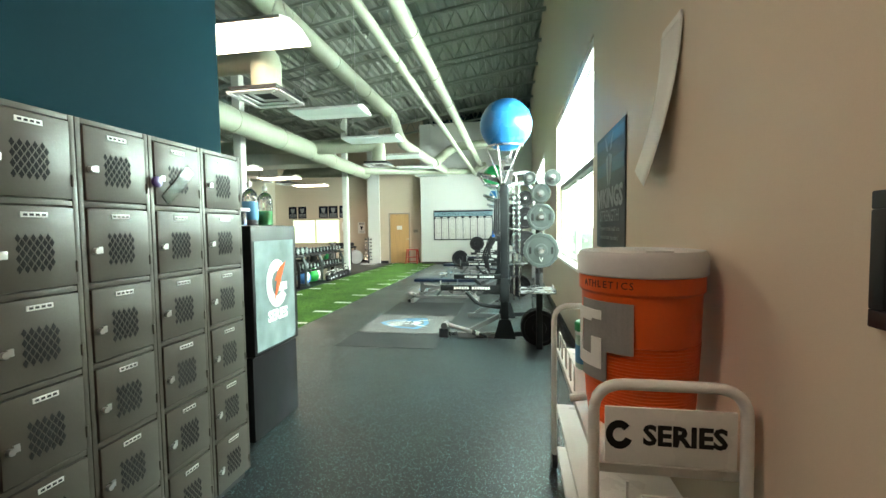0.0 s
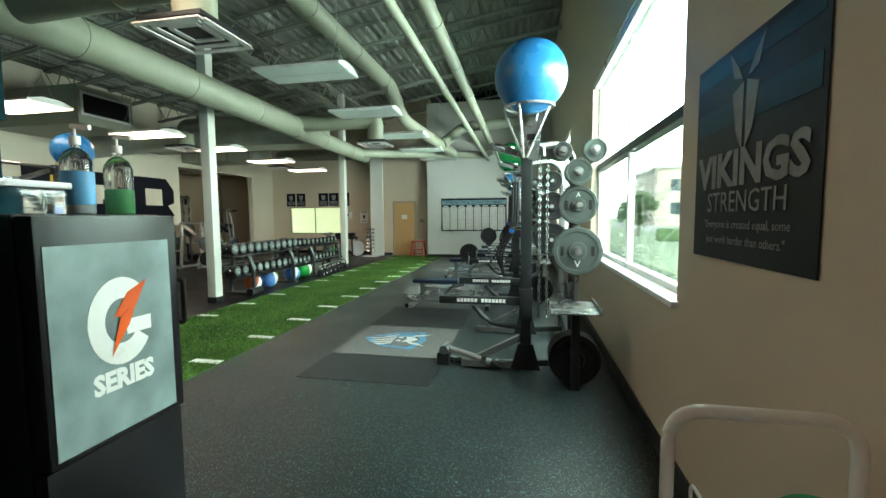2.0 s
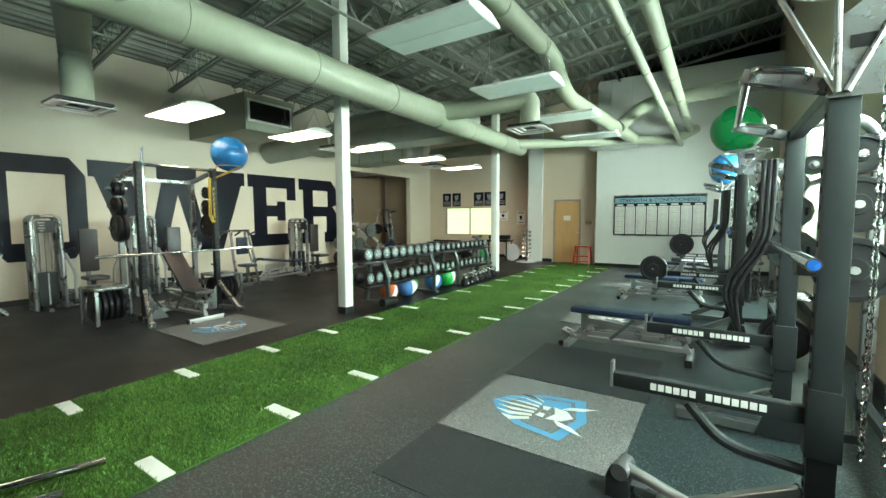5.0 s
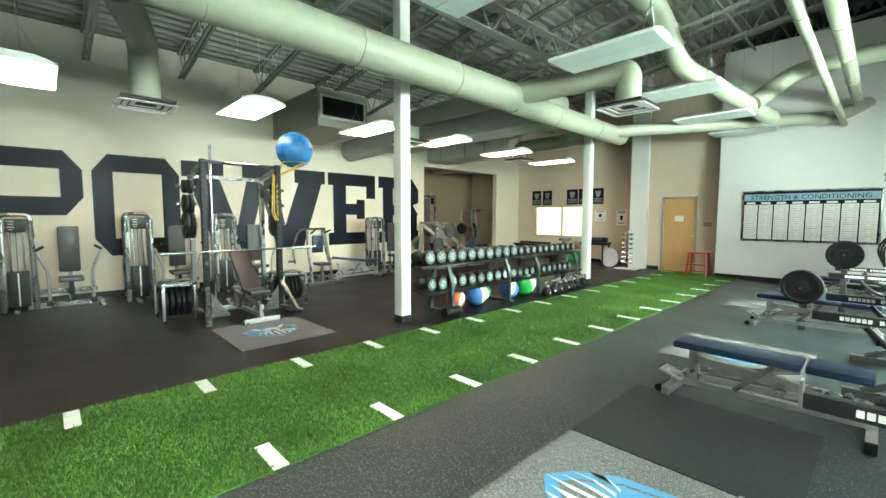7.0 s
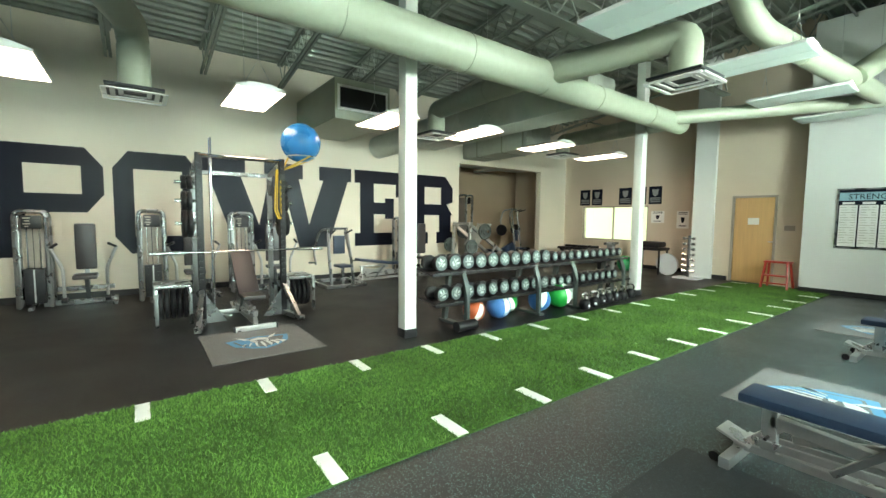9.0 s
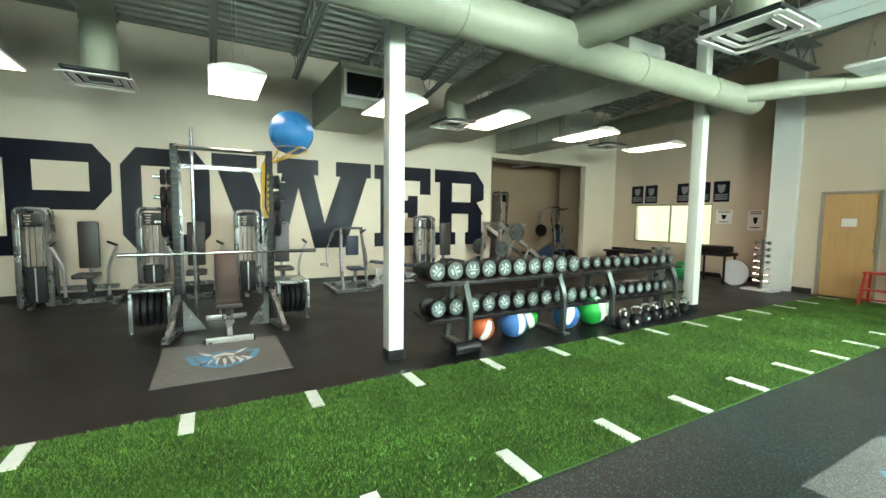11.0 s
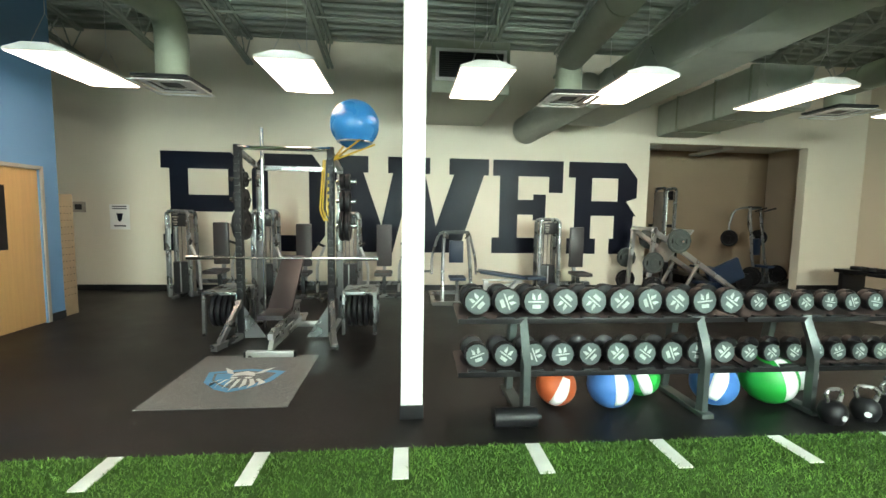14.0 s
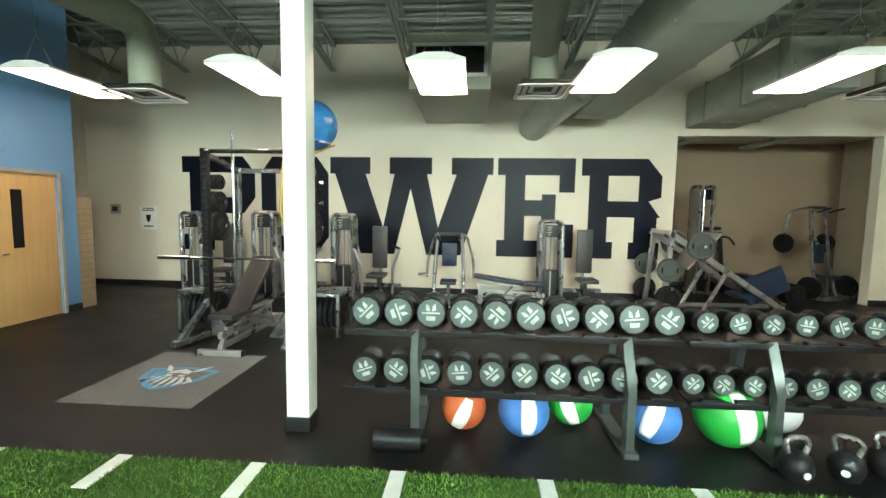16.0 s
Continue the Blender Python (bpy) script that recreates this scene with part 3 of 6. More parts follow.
duct([(-4.7, 4.6, 3.46), (-2.75, 4.6, 3.5), (-2.75, 4.6, 3.22)], 0.17, rad=0.3)
duct([(-2.85, -2, 4.25), (-2.85, 10.2, 4.25), (-2.85, 10.9, 3.75), (-2.3, 14.6, 3.5)], 0.14, rad=0.4)
duct([(-4.7, 12.9, 3.33), (-1.4, 16.0, 3.6), (-1.0, 16.5, 3.9)], 0.12, rad=0.3)
duct([(-2.4, 13.5, 3.6), (-1.9, 14.2, 4.2), (0.3, 14.4, 4.35)], 0.15, rad=0.3)
duct([(-1.35, -2, 3.62), (-1.35, 16.55, 3.52)], 0.055, "pipe", DUCT, "pale green painted pipe under the roof")
duct([(-1.15, -2, 3.95), (-1.15, 16.55, 3.85)], 0.09, "pipe", DUCT, "pale green painted pipe under the roof")
t = thing("wrapped_duct", "large cloth-wrapped rectangular air duct, pale green", "duct")
part("casing", box(B(), -10.0, -4.9, 10.75, 11.5, 3.25, 3.8, 0.08), WRAP, t)
for x in (-9.6, -8.5, -7.4, -6.3, -5.3):
    part("wrap_band", box(B(), x - 0.03, x + 0.03, 10.742, 11.508, 3.242, 3.808, 0.06), WRAP, t, "taped cloth seam")
part("round_end", rod(B(), (-10.76, 10.2, 3.3), (-8.6, 10.6, 3.5), 0.28, 22), WRAP, t)
t = thing("wrapped_duct", "large cloth-wrapped rectangular air duct near the alcove", "duct")
part("casing", box(B(), -10.76, -8.2, 13.0, 13.9, 3.25, 3.9, 0.06), WRAP, t)
for x in (-10.1, -9.1, -8.35):
    part("flange", box(B(), x - 0.02, x + 0.02, 12.985, 13.915, 3.235, 3.915, 0.01), DUCT, t)
t = thing("return_grille", "black return air grille in a pale duct box", "vent")
part("casing", box(B(), -10.76, -8.5, 8.15, 9.3, 3.35, 4.1, 0.01), DUCT, t)
part("frame", box(B(), -8.5, -8.49, 8.2, 9.25, 3.52, 3.98), WHITE, t)
bm = B()
box(bm, -8.49, -8.486, 8.25, 9.2, 3.57, 3.93)
for k in range(12):
    box(bm, -8.486, -8.474, 8.25, 9.2, 3.58 + k * 0.03, 3.586 + k * 0.03)
part("slats", bm, BLACK, t)


# ---- entry: lockers, fridge, cart ----
VENT = mesh("vent_hole", slab(B(), [(0, -0.008, 0), (0, 0, -0.014), (0, 0.008, 0), (0, 0, 0.014)], (0.0006, 0, 0)), HOLE, False)


def locker_column(x, y, open_tag=False):
    """Six-tier locker, front facing +x, from y to y + 0.305."""
    t = thing("locker", "taupe steel six-tier locker with perforated doors", "locker", pose(x, y, 0), "locker bank")
    bm = B()
    box(bm, -0.42, -0.02, 0.001, 0.304, 0.06, 1.88, 0.004)
    part("body", bm, LOCKER, t)
    part("plinth", box(B(), -0.41, -0.04, 0.002, 0.303, 0, 0.06), BASEB, t)
    bm = B()
    for s in (0.001, 0.284):
        box(bm, -0.02, 0, s, s + 0.02, 0.06, 1.88, 0.002)
    part("front_frame", bm, LOCKER, t)
    h = 1.82 / 6
    for k in range(6):
        z = 0.06 + k * h
        part("shelf_edge", box(B(), -0.02, -0.001, 0.021, 0.284, z + h - 0.02, z + h, 0.002), LOCKER, t)
        d = part("door", box(B(), -0.016, 0.006, 0.024, 0.281, z + 0.004, z + h - 0.024, 0.004), LOCKER, t)
        for i in range(5):
            for j in range(7):
                hole = new("vent_hole", VENT)
                hole.parent = d
                hole.matrix_basis = pose(0.0062, 0.105 + i * 0.022 + (0.011 if j % 2 else 0), z + 0.075 + j * 0.0165)
        bm = B()
        box(bm, 0.006, 0.012, 0.055, 0.073, z + 0.11, z + 0.135, 0.002)
        rod(bm, (0.006, 0.045, z + 0.12), (0.022, 0.045, z + 0.12), 0.011, 12)
        part("latch", bm, STEEL, d, "small steel latch")
        part("number_plate", box(B(), 0.006, 0.009, 0.115, 0.195, z + h - 0.062, z + h - 0.044, 0.001), WHITE, d, "white number plate")
        bm = B()
        for q in range(4):
            box(bm, 0.009, 0.0096, 0.122 + q * 0.018, 0.134 + q * 0.018, z + h - 0.057, z + h - 0.049)
        part("number_text", bm, BLACK, d)
        part("hinge", rod(B(), (0.006, 0.283, z + 0.05), (0.006, 0.283, z + 0.09), 0.005, 8), LOCKER, d)
    return t


for k in range(6):
    locker_column(-1.45, 2.2 - 0.305 * (k + 1))
t = thing("lanyard_tag", "clear plastic tag with lettering hung on a locker latch", "tag", pose(-1.441, 1.66, 1.66))
part("sleeve", beam(B(), (0, 0.0, -0.06), (0, 0.16, 0.1), 0.004, 0.055, 0.001), CLEAR, t)
part("padlock", lathe(B(), ((0.012, 0), (0.024, 0.004), (0.024, 0.016), (0.012, 0.02)), 16, (0, -0.05, 0.02), "x"), material("purple_enamel", (0.05, 0.02, 0.12), 0.3), t, "round purple padlock")

t = thing("fridge", "black upright drinks fridge with a pale graphic glass door", "fridge", pose(-1.62, 2.5, 0))
t.scale = (1, 0.87, 1)
part("cabinet", box(B(), -0.62, -0.06, 0, 0.66, 0.02, 1.5, 0.012), BLACK, t)
part("lower_panel", box(B(), -0.058, 0, 0.004, 0.656, 0.03, 0.605, 0.008), BLACK, t)
d = part("door", box(B(), -0.058, 0.02, 0.004, 0.656, 0.615, 1.495, 0.012), BLACK, t)
GRAPHIC = material("pale_door_graphic", (0.25, 0.32, 0.32), 0.2, 0, 0.45, 1.4, 0.0, 6, 0.6)
part("graphic", box(B(), 0.02, 0.023, 0.03, 0.60, 0.64, 1.39), GRAPHIC, d, "pale grey printed panel")
bm = B()
for k in range(24):
    a0, a1 = radians(50 + k * 11.5), radians(50 + (k + 1) * 11.5)
    slab(bm, [(0.023, 0.33 + r * math.cos(a), 1.08 + 1.12 * r * math.sin(a)) for r, a in ((0.08, a0), (0.155, a0), (0.155, a1), (0.08, a1))], (0.001, 0, 0))
box(bm, 0.0242, 0.025, 0.35, 0.475, 1.02, 1.08)
part("round_mark", bm, WHITE, d, "white ring mark", False)
bm = B()
slab(bm, [(0.026, 0.29, 1.10), (0.026, 0.38, 1.10), (0.026, 0.46, 1.23), (0.026, 0.36, 1.19)], (0.001, 0, 0))
slab(bm, [(0.0275, 0.27, 0.95), (0.0275, 0.36, 1.06), (0.0275, 0.40, 1.14), (0.0275, 0.32, 1.10)], (0.001, 0, 0))
part("bolt_mark", bm, ORANGE, d, "orange bolt shape", False)
words("text", "SERIES", 0.105, WHITE, d, pose(0.0235, 0.33, 0.85, 90, 0, 90), 0.001, "", 1.0, 0.005)
bm = B()
sweep(bm, bend([(0.0, 0.662, 1.0), (0.03, 0.675, 1.0), (0.03, 0.675, 1.2), (0.0, 0.662, 1.2)], 0.02), 0.012, 8)
part("handle", bm, GRAPH, d)
t = thing("plastic_bin", "clear plastic storage tub on the fridge", "tub", pose(-1.95, 2.68, 1.5))
part("tub", box(B(), -0.15, 0.15, -0.14, 0.14, 0, 0.1, 0.015), CLEAR, t)
part("lid", box(B(), -0.16, 0.16, -0.15, 0.15, 0.1, 0.125, 0.006), LIDW, t, "frosted lid")


def pump_bottle(x, y, z, liquid, h, label, sticker):
    t = thing("pump_bottle", label, "bottle", pose(x, y, z), "pump bottles on the fridge")
    t.scale = (1.35, 1.35, 1.35)
    part("bottle", lathe(B(), ((0.036, 0), (0.04, 0.006), (0.04, h), (0.03, h + 0.025), (0.012, h + 0.04), (0.012, h + 0.05)), 20), CLEAR, t)
    part("liquid", lathe(B(), ((0.033, 0.004), (0.037, 0.01), (0.037, h * 0.55)), 20), liquid, t, "remaining liquid")
    bm = B()
    rod(bm, (0, 0, h + 0.05), (0, 0, h + 0.075), 0.014, 12)
    rod(bm, (0, 0, h + 0.075), (0, 0, h + 0.1), 0.004, 8)
    rod(bm, (-0.01, 0, h + 0.105), (0.045, 0.01, h + 0.1), 0.008, 8)
    part("pump", bm, WHITE, t, "white pump head")
    if sticker:
        part("sticker", lathe(B(), ((0.0405, 0.03), (0.0412, 0.032), (0.0412, h * 0.8), (0.0405, h * 0.8 + 0.002)), 20), sticker, t)


GEL = material("green_gel", (0.15, 0.5, 0.2), 0.2)
pump_bottle(-1.82, 2.83, 1.5, LIDW, 0.16, "clear pump bottle with a blue label", LOGOB)
pump_bottle(-1.8, 2.99, 1.5, GEL, 0.15, "clear pump bottle of green gel", None)

t = thing("cart", "white enamelled tube cart with shelves and a lettered end panel", "cart")
CX0, CX1, CY0, CY1 = 0.335, 0.755, 1.3, 2.55
for nm, y in (("near_hoop", CY0), ("far_hoop", CY1)):
    part(nm, sweep(B(), bend([(CX0, y, 0.08), (CX0, y, 0.99), (CX1, y, 0.99), (CX1, y, 0.08)], 0.09, 6), 0.017, 12), WHITE, t)
for z in (0.74, 0.4, 0.14):
    bm = B()
    box(bm, CX0 + 0.01, CX1 - 0.01, CY0 + 0.01, CY1 - 0.01, z - 0.03, z, 0.006)
    part("shelf", bm, WHITE, t)
part("end_panel", box(B(), CX0 + 0.03, CX1 - 0.03, CY0 - 0.012, CY0 - 0.002, 0.755, 0.925, 0.003), WHITE, t, "white panel with black lettering")
words("text", "SERIES", 0.082, BLACK, t, pose(0.585, CY0 - 0.0125, 0.842, 90, 0, 0), 0.0008, "", 1.0, 0.003)
bm = B()
for k in range(20):
    a0, a1 = radians(40 + k * 15), radians(40 + (k + 1) * 15)
    slab(bm, [(0.405 + r * math.cos(a), CY0 - 0.0125, 0.842 + 1.15 * r * math.sin(a)) for r, a in ((0.018, a0), (0.038, a0), (0.038, a1), (0.018, a1))], (0, -0.001, 0))
part("round_mark", bm, BLACK, t, "black ring mark", False)
for k in range(4):
    y = 1.85 + k * 0.16
    part("basket_wire", sweep(B(), bend([(CX0 + 0.02, y, 0.75), (CX0 + 0.02, y, 0.86), (CX0 + 0.02, y + 0.12, 0.86), (CX0 + 0.02, y + 0.12, 0.75)], 0.02, 3), 0.004, 6), WHITE, t)
part("hook_wire", sweep(B(), bend([(0.43, 1.29, 0.7), (0.43, 1.29, 0.58), (0.62, 1.29, 0.58), (0.64, 1.29, 0.66), (0.47, 1.29, 0.66)], 0.02, 3), 0.004, 6), WHITE, t)
for x in (CX0, CX1):
    for y in (CY0, CY1):
        w = part("caster", rod(B(), (x - 0.014, y, 0.045), (x + 0.014, y, 0.045), 0.045, 16), BLACK, t)
        part("fork", box(B(), x - 0.02, x + 0.02, y - 0.012, y + 0.012, 0.04, 0.1, 0.003), STEEL, w)

t = thing("drink_cooler", "orange ten-gallon drink cooler with a white lid on the cart", "cooler", pose(0.562, 1.66, 0.74))
t.scale = (1, 1, 1.09)
part("barrel", lathe(B(), ((0.165, 0), (0.18, 0.01), (0.185, 0.05), (0.2, 0.30), (0.205, 0.44), (0.214, 0.45), (0.214, 0.5), (0.2, 0.505)), 40), ORANGE, t)
bm = B()
for k in range(22):
    z = 0.06 + k * 0.0105
    r = 0.1853 + 0.06 * (z - 0.05)
    lathe(bm, ((r - 0.003, z), (r + 0.0022, z + 0.003), (r - 0.003, z + 0.006)), 40)
part("ribs", bm, ORANGE, t, "moulded horizontal ribs")
part("lid", lathe(B(), ((0.218, 0.5), (0.222, 0.505), (0.222, 0.56), (0.21, 0.578), (0.2, 0.572), (0.0, 0.572)), 40), LIDW, t, "greyish white lid")
part("lid_tab", box(B(), -0.03, 0.05, -0.2, -0.17, 0.572, 0.585, 0.004), LIDW, t)
bm = B()
for k in range(12):
    a0, a1 = radians(190 + k * 5), radians(190 + (k + 1) * 5)
    r = 0.2065
    zz = 0.16 if k < 7 else 0.26
    slab(bm, [(r * math.cos(a), r * math.sin(a), z) for a, z in ((a0, zz), (a1, zz), (a1, 0.42), (a0, 0.42))], (0.003 * math.cos(a0), 0.003 * math.sin(a0), 0))
part("grey_mark", bm, material("grey_print", (0.25, 0.25, 0.24), 0.5), t, "grey printed shape", False)
bm = B()
for k in range(9):
    a0 = radians(182 + k * 4.2)
    for z0, z1 in (((0.20, 0.39),) if k in (0, 1) else ((0.20, 0.24), (0.35, 0.39)) if k < 6 else ((0.20, 0.30), (0.36, 0.39))):
        a1 = a0 + radians(4.2)
        slab(bm, [(0.2105 * math.cos(a), 0.2105 * math.sin(a), z) for a, z in ((a0, z0), (a1, z0), (a1, z1), (a0, z1))], (0.003 * math.cos(a0), 0.003 * math.sin(a0), 0))
part("white_mark", bm, WHITE, t, "white printed ring mark", False)
for i, ch in enumerate("ATHLETICS"):
    a = radians(200 + i * 6)
    words("text", ch, 0.032, BLACK, t, pose(0.2155 * math.cos(a), 0.2155 * math.sin(a), 0.475, 90, 0, math.degrees(a) + 90), 0.0006)
part("spigot", rod(B(), (-0.19, 0, 0.06), (-0.25, 0, 0.05), 0.015, 10), WHITE, t)
t = thing("canister", "green-lidded plastic powder canister on the cart", "canister", pose(0.47, 2.2, 0.74))
part("jar", lathe(B(), ((0.058, 0), (0.062, 0.006), (0.062, 0.17), (0.058, 0.175)), 24), material("pale_green_label", (0.35, 0.52, 0.42), 0.4), t)
part("collar", lathe(B(), ((0.062, 0.175), (0.064, 0.178), (0.064, 0.19), (0.06, 0.192)), 24), WHITE, t)
part("lid", lathe(B(), ((0.066, 0.192), (0.067, 0.195), (0.067, 0.23), (0.06, 0.236)), 24), GREENP, t, "green screw lid")
part("label_band", lathe(B(), ((0.0622, 0.03), (0.063, 0.031), (0.063, 0.12), (0.0622, 0.121)), 24), LOGOB, t)

# wall things of the entry
t = thing("poster", "dark team strength poster with a horned crest and pale lettering", "poster", pose(XW - 0.004, 3.25, 1.72))
part("sheet", box(B(), -0.004, 0, -0.45, 0.45, -0.43, 0.43), material("poster_print", (0.008, 0.011, 0.016), 0.4, 0, 0.3, 1.5, 0, 120, 0.2), t)
bm = B()
box(bm, -0.006, -0.004, -0.428, 0.428, 0.12, 0.22)
box(bm, -0.006, -0.004, -0.428, 0.428, 0.33, 0.4)
part("band", bm, material("poster_stripe", (0.012, 0.05, 0.08), 0.4, 0, 0.25, 3, 0, 120, 0.2), t, "blue stripe")
bm = B()
for s in (-1, 1):
    slab(bm, [(-0.008, s * 0.02, 0.28), (-0.008, s * 0.09, 0.3), (-0.008, s * 0.13, 0.41), (-0.008, s * 0.06, 0.34)], (0.001, 0, 0))
    slab(bm, [(-0.008, s * 0.012, 0.27), (-0.008, s * 0.1, 0.24), (-0.008, s * 0.06, 0.08), (-0.008, s * 0.012, 0.01)], (0.001, 0, 0))
part("crest", bm, material("poster_grey", (0.24, 0.25, 0.25), 0.4, 0, 0.3, 9, 0, 60, 0.2), t, "pale horned crest")
M = lambda z: pose(-0.0075, 0, z, 90, 0, -90)
PG = bpy.data.materials["poster_grey"]
words("text", "VIKINGS", 0.19, PG, t, M(-0.06), 0.0006, "", 1.12, 0.008)
words("text", "STRENGTH", 0.12, PG, t, M(-0.19), 0.0006)
words("text", '"Everyone is created equal, some', 0.048, PG, t, M(-0.28), 0.0005)
words("text", "just work harder than others.\"", 0.048, PG, t, M(-0.345), 0.0005)
t = thing("curled_paper", "long white paper banner peeling off the beige wall", "paper", pose(XW, 2.0, 1.62))
bm = B()
grid = []
for i in range(13):
    v = i / 12  # 0 at the top edge, 1 at the loose lower edge
    row = []
    for j in range(7):
        u = j / 6
        px = -0.006 - 0.10 * v ** 1.6 + 0.045 * u * v - 0.012 * math.sin(3.1 * u) * v
        py = -0.08 + 0.26 * u + 0.16 * v * v + 0.05 * u * v
        pz = 0.72 - 0.70 * v + 0.09 * u * v + 0.03 * math.sin(2.5 * u) * v
        row.append(bm.verts.new((px, py, pz)))
    grid.append(row)
for A, C in zip(grid, grid[1:]):
    for j in range(6):
        bm.faces.new((A[j], A[j + 1], C[j + 1], C[j]))
p = part("sheet", bm, PAPER, t)
sm = p.modifiers.new("thick", "SOLIDIFY")
sm.thickness = 0.002
part("tape", box(B(), -0.009, -0.001, -0.06, 0.16, 0.712, 0.738), PAPER, t, "strip of paper tape")

t = thing("picture_frame", "black-framed picture on the beige wall", "picture", pose(XW, 0.55, 1.39))
bm = B()
for a in (-0.38, 0.345):
    box(bm, -0.03, 0, a, a + 0.035, -0.095, 0.095, 0.004)
for a in (-0.13, 0.095):
    box(bm, -0.03, 0, -0.38, 0.38, a, a + 0.035, 0.004)
part("frame", bm, BLACK, t)
part("sheet", box(B(), -0.01, -0.006, -0.345, 0.345, -0.095, 0.095), PAPER, t)


t = thing("push_sled", "low silver push sled with two bare poles on the turf", "sled")
part("pole", rod(B(), (-3.38, 4.0, 0.12), (-3.72, 3.05, 0.12), 0.022, 12), CHROME, t)
part("pole", rod(B(), (-3.2, 3.76, 0.12), (-3.5, 3.02, 0.12), 0.022, 12), CHROME, t)
part("skid", box(B(), -3.85, -3.4, 2.98, 3.2, 0.0, 0.1, 0.01), GRAPH, t)

# ---- weights ----
def plate(parent, c, r, axis, mat=IRON, th=0.04, grips=True):
    p = part("weight_plate", lathe(B(), ((0.03, -th / 2), (r * 0.35, -th / 2), (r * 0.38, -th * 0.28), (r * 0.78, -th * 0.28), (r * 0.82, -th / 2), (r * 0.97, -th / 2), (r, -th * 0.3), (r, th * 0.3), (r * 0.97, th / 2), (r * 0.82, th / 2), (r * 0.78, th * 0.28), (r * 0.38, th * 0.28), (r * 0.35, th / 2), (0.03, th / 2)), 12 if mat is IRON else 24, (0, 0, 0), axis), mat, parent)
    p.location = c
    if grips and r > 0.15:
        for s in (-1, 1):
            bm = B()
            q = r * 0.6
            if axis == "y":
                box(bm, s * q - 0.022, s * q + 0.022, -th * 0.285, th * 0.285, -0.05, 0.05, 0.008)
            else:
                box(bm, -th * 0.285, th * 0.285, s * q - 0.022, s * q + 0.022, -0.05, 0.05, 0.008)
            part("grip_hole", bm, HOLE, p, "dark oval grip hole")
    return p


R2 = random.Random(21)


def ball(name, label, x, y, z, r, mat, white=None, group=""):
    t = thing(name, label, "ball", pose(x, y, z, *((R2.uniform(-35, 35), R2.uniform(-20, 20), R2.uniform(-50, 20)) if white else (20, 35, 50))), group)
    bm = B()
    bmesh.ops.create_uvsphere(bm, u_segments=40, v_segments=24, radius=r)
    part("shell", bm, mat, t)
    if white:
        bm = B()
        bmesh.ops.create_uvsphere(bm, u_segments=40, v_segments=24, radius=r * 1.004)
        bmesh.ops.delete(bm, geom=[f for f in bm.faces if abs(math.atan2(f.calc_center_median().y, f.calc_center_median().x)) > 0.38 or abs(f.calc_center_median().z) > 0.82 * r], context="FACES")
        p = part("white_panel", bm, white, t, "white panel")
        sm = p.modifiers.new("thick", "SOLIDIFY")
        sm.thickness = 0.003
    bm = B()
    for k in range(5):
        lathe(bm, ((r * math.sin(radians(30 + k * 30)) + 0.0, r * math.cos(radians(30 + k * 30)) - 0.002), (r * math.sin(radians(30 + k * 30)) + 0.0025, r * math.cos(radians(30 + k * 30))), (r * math.sin(radians(30 + k * 30)), r * math.cos(radians(30 + k * 30)) + 0.002)), 40)
        break
    part("seam", bm, mat, t)
    return t


def chain(parent, x, y, z0, z1):
    """A hanging chain of flat links."""
    n = int((z1 - z0) / 0.034)
    bm = B()
    sweep(bm, [(0.011 * math.cos(a), 0, 0.022 * math.sin(a)) for a in [k * math.tau / 10 for k in range(10)]], 0.0045, 6, True)
    me = mesh("link", bm, CHROME)
    for k in range(n):
        ob = new("link", me)
        ob.parent = parent
        ob.matrix_basis = pose(x, y, z0 + k * 0.034, 0, 0, 90 * (k % 2) + 20)


